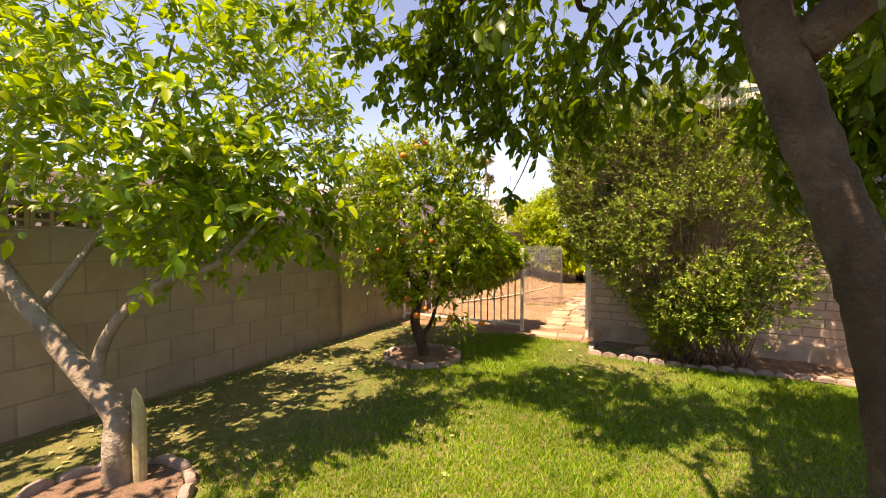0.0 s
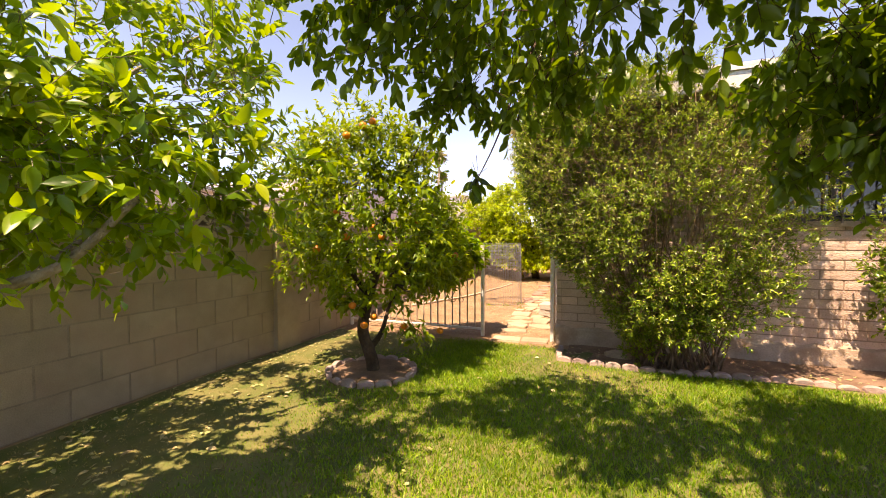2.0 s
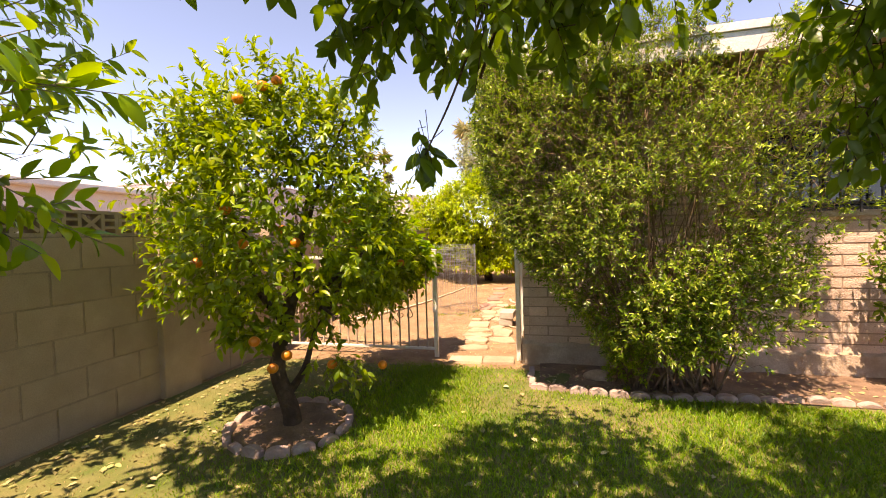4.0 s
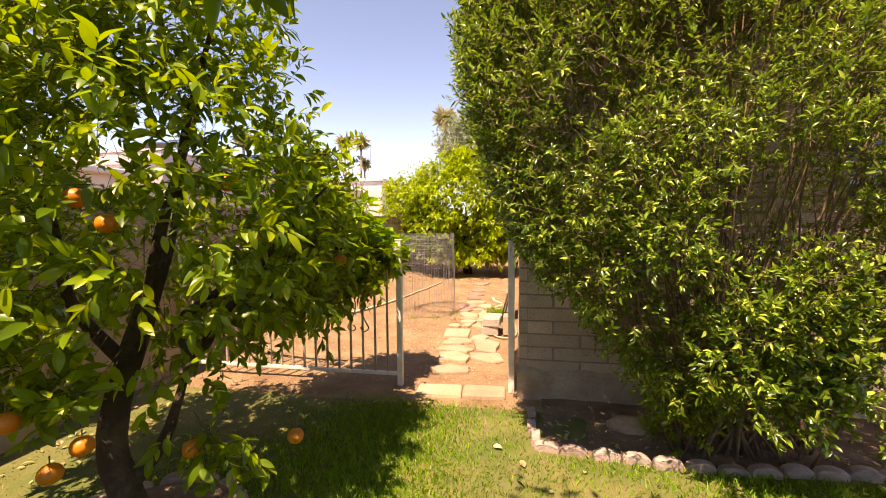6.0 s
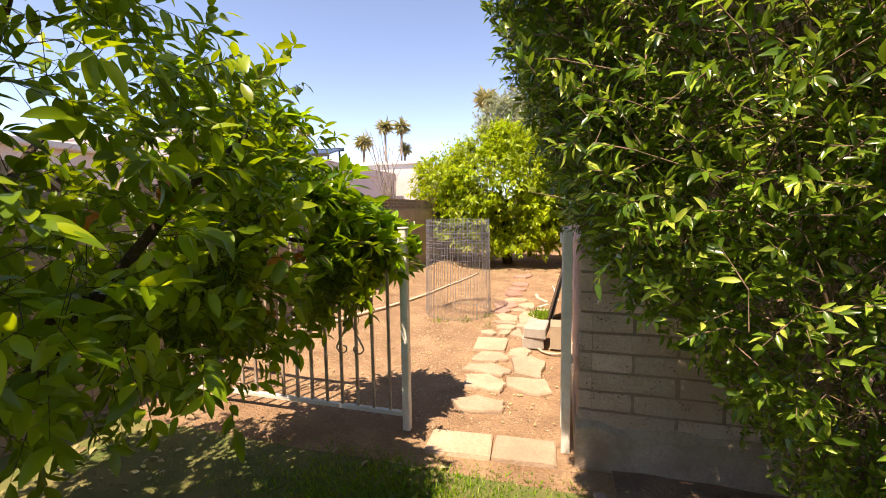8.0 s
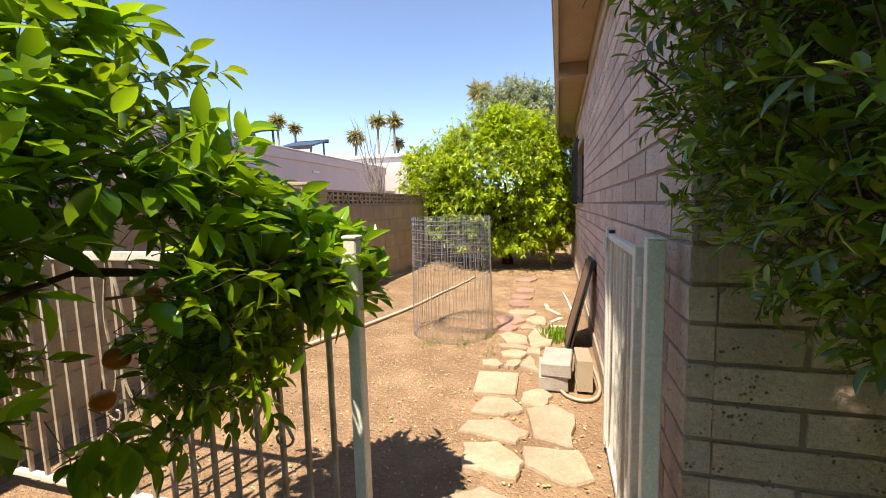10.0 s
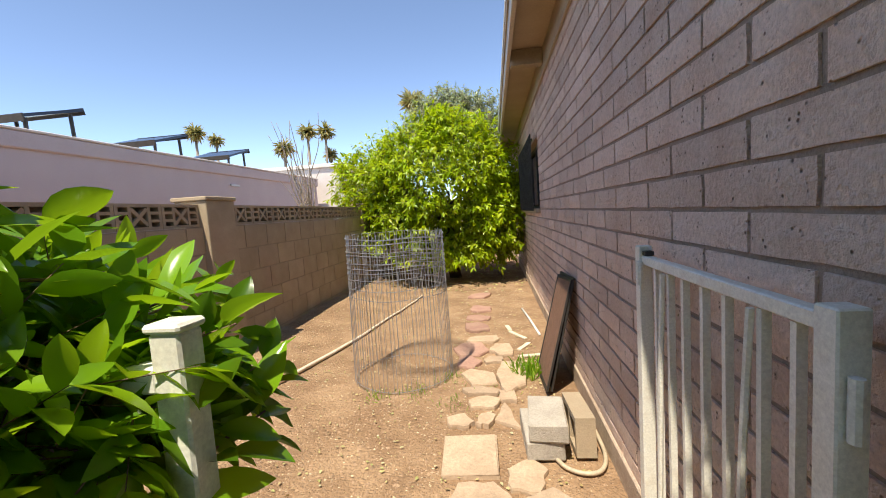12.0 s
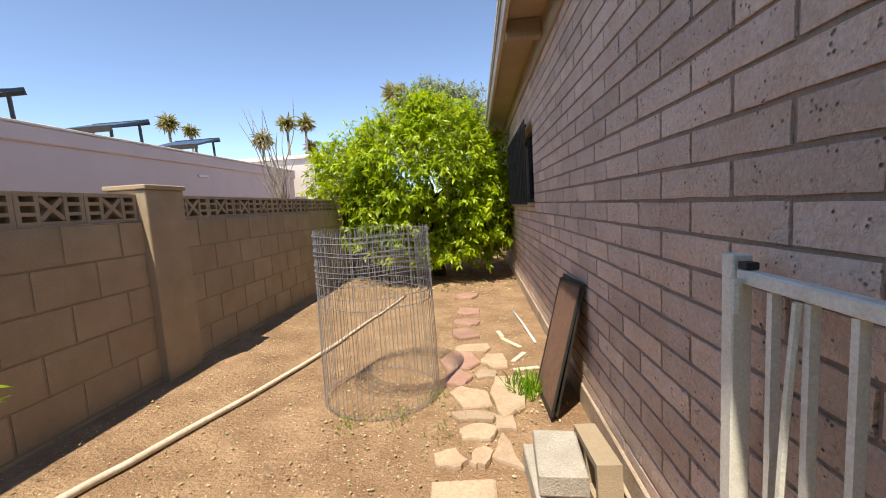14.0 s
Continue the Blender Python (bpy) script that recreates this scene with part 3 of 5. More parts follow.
def breeze(name="pierced_block", w=0.386, h=0.19, d=0.14):
    """Pierced screen block: rails and webs round square end openings and a crossed middle."""
    bm = bmesh.new()
    for z in (0, h - 0.024):
        box(bm, -w / 2, w / 2, 0, d, z, z + 0.024)
    for x0, x1 in ((-w / 2, -w / 2 + 0.026), (-0.092, -0.068), (0.068, 0.092), (w / 2 - 0.026, w / 2)):
        box(bm, x0, x1, 0.001, d - 0.001, 0.0245, h - 0.0245)
    for x0, x1 in ((-w / 2 + 0.0265, -0.0925), (0.0925, w / 2 - 0.0265)):
        for z in (0.056, h - 0.076):
            box(bm, x0, x1, 0.002, d - 0.002, z, z + 0.02)
    for a in (42, -42):
        box(bm, -0.088, 0.088, 0.003 if a > 0 else 0.004, d - 0.003, -0.013, 0.013, Matrix.Translation((0, 0, h / 2)) @ Matrix.Rotation(radians(a), 4, "Y"))
    return mesh_of(name, bm, M_CMU)


bz = breeze()
for base, ya, yb in ((1.38, -3.9, GATE_Y), (1.30, GATE_Y, 16.2)):
    y = ya + 0.195
    while y < yb - 0.19:
        piece("pierced_block", bz, Matrix.Translation((WALL_X - 0.02, y, base + 0.003)) @ Matrix.Rotation(radians(90), 4, "Z"), gw)
        y += 0.39
for y, top in ((0.2, 1.62), (4.36, 1.60), (8.62, 1.53), (12.8, 1.53)):
    pil = part("pilaster", B(WALL_X - 0.24, WALL_X + 0.055, y - 0.19, y + 0.19, -0.1, top - 0.005, bevel=0.006), M_CMU, gw, "block pilaster")
    part("cap", B(WALL_X - 0.26, WALL_X + 0.07, y - 0.205, y + 0.205, top - 0.004, top + 0.03, bevel=0.006), M_CMU, pil)
# plain walls that close the yard
for nm, a in (("wall_back", (-4.0, 8.0, 16.5, 16.65, -0.1, 1.6)), ("wall_south", (-4.0, 8.0, -4.3, -4.15, -0.1, 1.7)), ("wall_east", (7.6, 7.75, -4.1, 5.6, -0.1, 1.7))):
    tagged(part(nm, B(*a), M_CMU), "plain tan block wall closing the yard", "wall", kind="structure")

# ---- fence and gate ----


def post_cap(bm, x, y, z, w):
    box(bm, x - w, x + w, y - w, y + w, z, z + 0.012, bevel=0.004)
    return bm


def scroll(bm, c, u, z0, size, flip, r=0.005):
    """A curled bar end, in the plane of u and up."""
    pts = []
    for i in range(22):
        a = i / 21 * 4.6
        rr = size * (1 - 0.8 * i / 21)
        pts.append(Vector(c) + Vector(u) * (flip * (size - rr * math.cos(a))) + Vector((0, 0, z0 - rr * math.sin(a))))
    return tube(bm, pts, r, 5)


fence = thing("metal_fence", "low rusty cream steel bar fence with scroll ornaments", "fence", (-2.7, GATE_Y, 0))
FX0, FX1 = WALL_X + 0.03, -1.70
fpost = part("post", B(FX1 - 0.022, FX1 + 0.022, GATE_Y - 0.022, GATE_Y + 0.022, -0.05, 1.165, bevel=0.004), M_GATE, fence, "chipped cream square post")
part("post_cap", post_cap(bmesh.new(), FX1, GATE_Y, 1.1655, 0.026), M_GATE, fpost)
part("post", B(FX0 - 0.02, FX0 + 0.02, GATE_Y - 0.02, GATE_Y + 0.02, -0.05, 1.13, bevel=0.003), M_GATE, fence)
part("top_rail", B(FX0 + 0.021, FX1 - 0.023, GATE_Y - 0.016, GATE_Y + 0.016, 1.085, 1.12, bevel=0.003), M_GATE, fence)
part("bottom_rail", B(FX0 + 0.021, FX1 - 0.023, GATE_Y - 0.014, GATE_Y + 0.014, 0.075, 0.102, bevel=0.003), M_GATE, fence)
bar_me = mesh_of("bar", B(-0.0075, 0.0075, -0.0075, 0.0075, 0.1025, 1.0845), M_RUST)
n_bars = 19
for i in range(1, n_bars):
    piece("bar", bar_me, Matrix.Translation((FX0 + (FX1 - FX0) * i / n_bars, GATE_Y, 0)), fence)
for c in (-2.05, -2.75, -3.35):
    for f in (-1, 1):
        bm = bmesh.new()
        tube(bm, smooth_path([(c + f * 0.01, GATE_Y - 0.014, 1.08), (c + f * 0.05, GATE_Y - 0.014, 0.85), (c + f * 0.02, GATE_Y - 0.014, 0.62), (c + f * 0.09, GATE_Y - 0.014, 0.46)]), 0.006, 5)
        scroll(bm, (c + f * 0.09, GATE_Y - 0.014, 0), (1, 0, 0), 0.46, 0.045, -f)
        part("scroll", bm, M_RUST, fence, "curled rusty bar")

gate = thing("metal_gate", "white painted steel gate folded open along the house wall", "gate", (-0.8, GATE_Y + 0.06, 0.05))
GX, GY0, GY1, GT = -0.822, 5.845, 6.60, 1.13
stile = part("hinge_stile", B(GX - 0.022, GX + 0.022, GY0 - 0.022, GY0 + 0.022, 0.06, GT, bevel=0.003), M_GATE, gate)
part("latch_stile", B(GX - 0.02, GX + 0.02, GY1 - 0.02, GY1 + 0.02, 0.06, GT + 0.015, bevel=0.003), M_GATE, gate)
part("top_rail", B(GX - 0.014, GX + 0.014, GY0 + 0.0225, GY1 - 0.0205, GT - 0.042, GT - 0.014, bevel=0.003), M_GATE, gate)
part("bottom_rail", B(GX - 0.016, GX + 0.016, GY0 + 0.0225, GY1 - 0.0205, 0.08, 0.112, bevel=0.003), M_GATE, gate)
gbar = mesh_of("bar", B(-0.0085, 0.0085, -0.007, 0.007, 0.1125, GT - 0.0455), M_GATE)
for y in (5.925, 6.01, 6.125, 6.217, 6.314, 6.401, 6.489):
    piece("bar", gbar, Matrix.Translation((GX, y, 0)), gate)
for yc in (6.412, 6.022):
    part("brace", tube(bmesh.new(), smooth_path([(GX - 0.016, yc, GT - 0.046), (GX - 0.016, yc + 0.02, 0.85), (GX - 0.016, yc + 0.04, 0.5), (GX - 0.016, yc + 0.06, 0.113)]), 0.0075, 6), M_GATE, gate, "bowed flat bar")
latch = part("latch", B(GX - 0.012, GX + 0.014, GY1 - 0.05, GY1 - 0.0215, GT - 0.013, GT + 0.002, bevel=0.002), M_DARKMETAL, gate, "small dark latch")
part("latch_bolt", tube(bmesh.new(), [(GX - 0.028, GY1 - 0.043, GT - 0.1), (GX - 0.028, GY1 - 0.043, GT - 0.03)], 0.011, 8), M_GATE, latch)
for z in (0.25, 0.95):
    part("hinge", tube(bmesh.new(), [(GX - 0.005, GY0 - 0.032, z), (GX - 0.005, GY0 - 0.032, z + 0.09)], 0.0095, 8), M_GATE, stile)

gpost = thing("gate_post", "pale green-white square steel gate post at the house corner", "post", (-0.81, GATE_Y + 0.02, 0))
part("shaft", B(-0.838, -0.793, GATE_Y - 0.018, GATE_Y + 0.027, -0.05, 1.16, bevel=0.003), M_GATE, gpost)
part("cap", B(-0.839, -0.792, GATE_Y - 0.019, GATE_Y + 0.028, 1.1605, 1.165, bevel=0.002), M_GATE, gpost)

# ---- flagstone path ----


def slab(cx, cy, w, d, turn, seed, thick=0.035, corners=6):
    """Irregular flat stone with a chipped, softened rim."""
    r = random.Random(seed)
    n = corners
    ph = r.uniform(0, 6.28)
    pts = []
    for k in range(n):
        a = ph + 2 * math.pi * (k + r.uniform(-0.25, 0.25)) / n
        q = r.uniform(0.92, 1.12) / max(abs(math.cos(a)), abs(math.sin(a))) ** 0.9
        x, y = math.cos(a) * q * w / 2, math.sin(a) * q * d / 2
        pts.append((x, y))
    rim = []
    for (xa, ya), (xb, yb) in zip(pts, pts[1:] + pts[:1]):
        for s in (0, 0.33, 0.67):
            j = 0.012 if s else 0
            rim.append((xa + (xb - xa) * s + r.uniform(-j, j), ya + (yb - ya) * s + r.uniform(-j, j)))
    bm = bmesh.new()
    z = gz(cx, cy)
    rot = Matrix.Rotation(radians(turn), 3, "Z")
    rings = []
    for k, h in ((1.0, -0.03), (1.0, thick - 0.012), (0.965, thick)):
        rings.append([bm.verts.new(Vector((cx, cy, z + h)) + rot @ Vector((x * k, y * k, 0))) for x, y in rim])
    for a, b in zip(rings, rings[1:]):
        for i in range(len(rim)):
            bm.faces.new((a[i], a[(i + 1) % len(rim)], b[(i + 1) % len(rim)], b[i]))
    bm.faces.new(rings[-1])
    return bm


path = thing("flagstone_path", "stepping path of irregular tan and reddish flagstones", "path", (-1.4, 7, 0), kind="structure")
STONES = [(-1.41, 6.70, .36, .22, 0, 5), (-1.42, 6.95, .30, .21, 0, 5), (-1.09, 6.80, .27, .44, 0, 5), (-1.19, 7.12, .20, .26, 0, 5),
          (-1.55, 7.62, .17, .16, 0, 5), (-1.40, 7.64, .11, .16, 0, 5), (-1.27, 7.71, .17, .34, 0, 3), (-1.26, 7.97, .14, .20, 0, 4),
          (-1.22, 8.34, .22, .62, 0, 5), (-1.48, 8.31, .28, .33, 0, 5), (-1.45, 8.05, .27, .14, 0, 5), (-1.42, 7.88, .22, .16, 0, 5),
          (-1.56, 8.94, .30, .34, 1, 6), (-1.57, 8.62, .22, .24, 1, 5), (-1.30, 8.90, .20, .30, 0, 5), (-1.36, 8.66, .17, .16, 0, 5), (-1.46, 9.20, .30, .20, 0, 6),
          (-1.54, 9.62, .24, .28, 1, 6), (-1.54, 10.05, .27, .26, 1, 6), (-1.53, 10.5, .25, .28, 1, 6), (-1.55, 11.3, .3, .3, 1, 6),
          (-1.36, 6.08, .34, .24, 0, 5), (-1.08, 6.44, .3, .28, 0, 5), (-1.37, 6.40, .33, .26, 0, 5)]
for i, (x, y, w, d, red, n) in enumerate(STONES):
    part("flagstone", slab(x, y, w, d, 6 * ((i * 7) % 5 - 2), 40 + i, 0.022 + 0.005 * (i % 3), n), M_REDSTONE if red else M_STONE, path)


def paver(x, y, w, d, turn, thick, seed):
    """Squared slab with worn corners."""
    r = random.Random(seed)
    bm = B(-w / 2, w / 2, -d / 2, d / 2, -0.03, thick, bevel=0.007)
    for v in bm.verts:
        v.co += Vector((r.uniform(-1, 1), r.uniform(-1, 1), 0)) * 0.006
    bm.transform(pose(x, y, gz(x, y), 0, 0, turn))
    return bm


for i, (x, y, w, d, t) in enumerate(((-1.365, 5.615, .345, .225, 4), (-1.02, 5.63, .32, .215, 1), (-1.48, 7.28, .29, .36, 3))):
    part("flagstone", paver(x, y, w, d, t, 0.024, 90 + i), M_STONE, path, "squared slab")

# ---- loose things by the house ----


def hollow_block(name, label, m, w=0.39, d=0.19, h=0.19, solid=False, mat_=None):
    """Concrete block with two cores open at its top face, in its own frame then placed by m."""
    t = thing(name, label, "concrete block", m.translation)
    bm = bmesh.new()
    if solid:
        box(bm, -w / 2, w / 2, -d / 2, d / 2, 0, h, bevel=0.008)
        r = random.Random(4)
        for v in bm.verts:
            v.co += Vector((r.uniform(-1, 1), r.uniform(-1, 1), r.uniform(-1, 1))) * 0.003
    else:
        k = 0.03
        for y in (-d / 2, d / 2 - k):
            box(bm, -w / 2, w / 2, y, y + k, 0, h)
        for x in (-w / 2, -k / 2, w / 2 - k):
            box(bm, x, x + k, -d / 2 + k + 0.0005, d / 2 - k - 0.0005, 0.0005, h - 0.0005)
    bm.transform(m)
    part("body", bm, mat_ or M_GREYBLOCK, t)
    return t


hollow_block("paving_block", "grey concrete paving block under another block", pose(-1.10, 7.42, 0.012, 0, 0, 92), 0.38, 0.19, 0.1, True)
hollow_block("paving_block", "weathered pale concrete paving block stacked on top", pose(-1.068, 7.39, 0.113, 0, 0, 86), 0.34, 0.195, 0.095, True)
hollow_block("hollow_block", "tan hollow concrete block leaning against the house footing", pose(-0.895, 7.43, 0.008, 0, 5, 91) @ pose(0, 0, 0.1, 90, 0, 0) @ pose(0, 0, -0.05), 0.37, 0.2, 0.1, False, M_CMU)


def window_screen(name, label, x_foot, x_top, y0, y1, h, tilt, seed):
    t = thing(name, label, "window screen", (x_foot, (y0 + y1) / 2, 0.01), group="screens leaning on the house")
    ang = math.atan2(x_top - x_foot, h)
    m = Matrix.Translation((x_foot, (y0 + y1) / 2, 0.012)) @ Matrix.Rotation(ang, 4, "Y") @ Matrix.Rotation(radians(tilt), 4, "X")
    w = (y1 - y0) / 2
    part("mesh_sheet", B(-0.002, 0.002, -w + 0.022, w - 0.022, 0.022, h - 0.022, m=m), M_SCREEN, t, "rusty brown wire screen")
    for a in ((-w, w, 0, 0.021), (-w, w, h - 0.021, h), (-w, -w + 0.021, 0.0215, h - 0.0215), (w - 0.021, w, 0.0215, h - 0.0215)):
        part("frame_bar", B(-0.007, 0.007, a[0], a[1], a[2], a[3], m=m, bevel=0.002), M_DARKMETAL, t)


window_screen("window_screen", "rusty brown window screen leaning against the house", -1.0, -0.79, 7.98, 8.5, 0.78, -5, 1)
window_screen("window_screen", "dark framed window screen stacked behind another", -0.965, -0.775, 8.0, 8.52, 0.79, -3, 2)

hose = thing("garden_hose", "tan garden hose curled round the blocks", "hose", (-0.9, 7.2, 0))
part("tube", tube(bmesh.new(), smooth_path([(-1.04, 7.24, 0.02), (-1.0, 7.17, 0.02), (-0.92, 7.13, 0.02), (-0.84, 7.16, 0.022), (-0.795, 7.3, 0.025), (-0.80, 7.6, 0.025), (-0.83, 7.85, 0.02)], 6), 0.011, 8), M_HOSE, hose, smooth=True)
pipe = thing("plastic_pipe", "thin white plastic pipe lying on the dirt", "pipe", (-0.95, 9.9, 0))
part("tube", tube(bmesh.new(), [(-1.0, 10.45, gz(-1.0, 10.45) + 0.013), (-0.95, 9.9, gz(-.95, 9.9) + 0.015), (-0.9, 9.32, gz(-.9, 9.32) + 0.013)], 0.012, 8), M_ROOF, pipe, smooth=True)
for i, (x, y, a, l) in enumerate(((-1.08, 9.0, 60, .22), (-1.12, 9.35, 120, .3), (-1.2, 9.6, 100, .18), (-1.05, 8.75, 10, .2))):
    s = thing("wood_scrap", "splintered pale scrap of wood on the dirt", "scrap wood", (x, y, 0), group="wood scraps on the path")
    part("board", B(-l / 2, l / 2, -0.02, 0.02, 0, 0.014, m=pose(x, y, gz(x, y) + 0.002, 0, 0, a), bevel=0.002), M_STICK, s)

stick = thing("fruit_picking_pole", "long peeled wooden pole lying across the dirt", "pole", (-2.9, 8.6, 0.1))
pts = smooth_path([(-3.32, 7.0, 0), (-3.20, 7.5, 0), (-3.05, 8.12, 0), (-2.88, 8.9, 0), (-2.75, 9.6, 0), (-2.66, 10.2, 0), (-2.53, 10.9, 0), (-2.45, 11.5, 0)], 4)
sr = random.Random(2)
pts = [Vector((p.x + sr.uniform(-.006, .006), p.y, gz(p.x, p.y) + 0.02)) for p in pts]
part("shaft", tube(bmesh.new(), pts, taper(0.022, 0.012, len(pts)), 8), M_STICK, stick, smooth=True)

cage = thing("wire_cage", "tall round galvanised wire cage standing on the dirt", "wire cage", (-2.08, 8.42, 0))
CC, CR, CH = Vector((-2.08, 8.42, 0)), 0.385, 1.165
cr = random.Random(6)
for k in range(72):
    a = 2 * math.pi * k / 72 + cr.uniform(-0.02, 0.02)
    lean = cr.uniform(-0.02, 0.02)
    p = [CC + Vector((math.cos(a + lean * q) * CR * (1 + 0.03 * q), math.sin(a + lean * q) * CR * (1 + 0.03 * q), z)) for z, q in ((0.0, 1.0), (0.4, 0.6), (0.8, 0.0), (CH + cr.uniform(-0.02, 0.01), -0.6))]
    part("wire", tube(bmesh.new(), p, 0.0019, 4), M_WIRE, cage)
for k in range(40):
    a = 2 * math.pi * (k + 0.5) / 40 + cr.uniform(-0.03, 0.03)
    p = [CC + Vector((math.cos(a) * CR * q, math.sin(a) * CR * q, z)) for z, q in ((0.69 + cr.uniform(-0.02, 0.02), 1.004), (0.9, 0.995), (CH - cr.uniform(0.0, 0.03), 0.985))]
    part("wire", tube(bmesh.new(), p, 0.002, 4), M_WIRE, cage)
for i, z in enumerate((0.02, 0.70, 0.76, 0.835, 0.88, 0.915, 0.955, 1.0, 1.04, 1.09, 1.14)):
    ph, amp = cr.uniform(0, 6.28), cr.uniform(0.004, 0.018)
    loop = [CC + Vector((math.cos(t) * CR * 1.005, math.sin(t) * CR * 1.005, z + amp * math.sin(t + ph) + 0.004 * math.sin(5 * t))) for t in [2 * math.pi * j / 40 for j in range(41)]]
    part("ring_wire", tube(bmesh.new(), loop, 0.0028, 4, cap=False), M_WIRE, cage)

# ---- edging ----


def edging_piece(seed, w=0.14, d=0.05, h=0.068):
    """Scalloped concrete edger with a rounded top."""
    r = random.Random(seed)
    bm = bmesh.new()
    prof = [(-w / 2, -0.04), (w / 2, -0.04), (w / 2, h * 0.55)] + [(w / 2 * math.cos(a), h * 0.55 + h * 0.45 * math.sin(a)) for a in (0.5, 1.05, 1.57, 2.09, 2.64)] + [(-w / 2, h * 0.55)]
    fr = [bm.verts.new((x + r.uniform(-.004, .004), -d / 2 + r.uniform(-.004, .004), z)) for x, z in prof]
    bk = [bm.verts.new((x, d / 2, z)) for x, z in prof]
    bm.faces.new(fr)
    bm.faces.new(bk[::-1])
    for i in range(len(prof)):
        bm.faces.new((fr[i], fr[(i + 1) % len(prof)], bk[(i + 1) % len(prof)], bk[i]))
    bmesh.ops.bevel(bm, geom=[e for e in bm.edges if abs(e.verts[0].co.y - e.verts[1].co.y) < 0.02], offset=0.006, segments=1, affect="EDGES")
    return mesh_of("edging_stone", bm, M_EDGING)


edge_me = [edging_piece(i) for i in range(4)]


def edge_row(parent, pts):
    r = random.Random(3)
    for i, (x, y, a) in enumerate(pts):
        piece("edging_stone", edge_me[i % 4], pose(x + r.uniform(-.008, .008), y + r.uniform(-.008, .008), gz(x, y) + r.uniform(-.012, .012), r.uniform(-6, 6), r.uniform(-4, 4), a + r.uniform(-5, 5)), parent)


b_edge = thing("bed_edging", "row of scalloped pink concrete edging stones round the bed", "garden edging", (0.6, 4.84, 0))
edge_row(b_edge, [(-0.6 + i * 0.152, 4.86 - 0.05 * math.sin(i * 0.35), 0) for i in range(34)] + [(-0.67, 4.95 + i * 0.152, 90) for i in range(3)])
r1 = thing("tree_ring", "ring of pinkish scalloped edging stones round the lemon tree", "garden edging", (-2.66, 1.15, 0))
edge_row(r1, [(-2.42 + 0.40 * math.cos(a), 0.95 + 0.40 * math.sin(a), math.degrees(a) + 90) for a in [i * 2 * math.pi / 17 for i in range(17)]])
r2 = thing("tree_ring", "broken ring of pinkish edging stones round the orange tree", "garden edging", (-2.3, 3.85, 0))
edge_row(r2, [(-2.28 + 0.40 * math.cos(a), 3.88 + 0.40 * math.sin(a), math.degrees(a) + 90) for a in [i * 2 * math.pi / 16 for i in range(16)]])
for nm, c, rad in (("ring_soil", (-2.28, 3.88), 0.37), ("ring_soil", (-2.42, 0.95), 0.37)):
    bm = bmesh.new()
    cv = bm.verts.new((c[0], c[1], 0.05))
    rim = [bm.verts.new((c[0] + rad * math.cos(a), c[1] + rad * math.sin(a), 0.035)) for a in [i * 2 * math.pi / 24 for i in range(24)]]
    for i in range(24):
        bm.faces.new((cv, rim[i], rim[(i + 1) % 24]))
    tagged(part(nm, bm, M_BED), "dark leaf-strewn soil inside a tree ring", "soil", kind="structure")
rock_bm = bmesh.new()
bmesh.ops.create_icosphere(rock_bm, subdivisions=3, radius=1)
for v in rock_bm.verts:
    v.co *= 1 + 0.15 * noise.noise(v.co * 1.7)
    v.co = Vector((v.co.x * 0.14 - 0.08, v.co.y * 0.09 + 5.18, max(v.co.z, -0.4) * 0.065 + 0.04))
rock = thing("garden_rock", "smooth tan rock half buried in the planting bed", "rock", (-0.08, 5.16, 0))
part("stone", rock_bm, M_ROCK, rock, smooth=True)

# ---- beyond the wall ----
NX = -8.0
nb = thing("neighbour_house", "long low pink stucco house with a flat parapet roof", "house", (NX - 3, 12, 0))
part("wall", B(NX - 7, NX, 9.9, 20.5, -0.1, 2.60), M_STUCCO, nb)
par = part("parapet", B(NX - 7.02, NX + 0.05, 9.85, 20.55, 2.601, 2.86, bevel=0.02), M_STUCCO, nb)
# sunlight on the cap is put into its colour: lighter stucco than the parapet
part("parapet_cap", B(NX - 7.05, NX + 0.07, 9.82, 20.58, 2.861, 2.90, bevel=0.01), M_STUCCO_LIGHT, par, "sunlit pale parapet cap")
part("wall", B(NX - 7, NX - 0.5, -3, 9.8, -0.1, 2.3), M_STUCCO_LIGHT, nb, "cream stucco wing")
part("roof", B(NX - 7.1, NX - 0.3, -3.1, 9.79, 2.301, 2.42, bevel=0.02), M_ROOF, nb, "white roof slab")
part("end_wing", B(NX - 3, NX + 0.9, 21.0, 24, -0.1, 3.35), M_STUCCO_LIGHT, nb, "taller cream wing")
part("roof_slab", B(NX - 3.1, NX + 1.0, 20.9, 24.1, 3.351, 3.5, bevel=0.02), M_ROOF, nb)
part("vent", B(NX + 0.002, NX + 0.05, 15.2, 15.55, 2.33, 2.38), M_ROOF, nb, "small white wall vent")


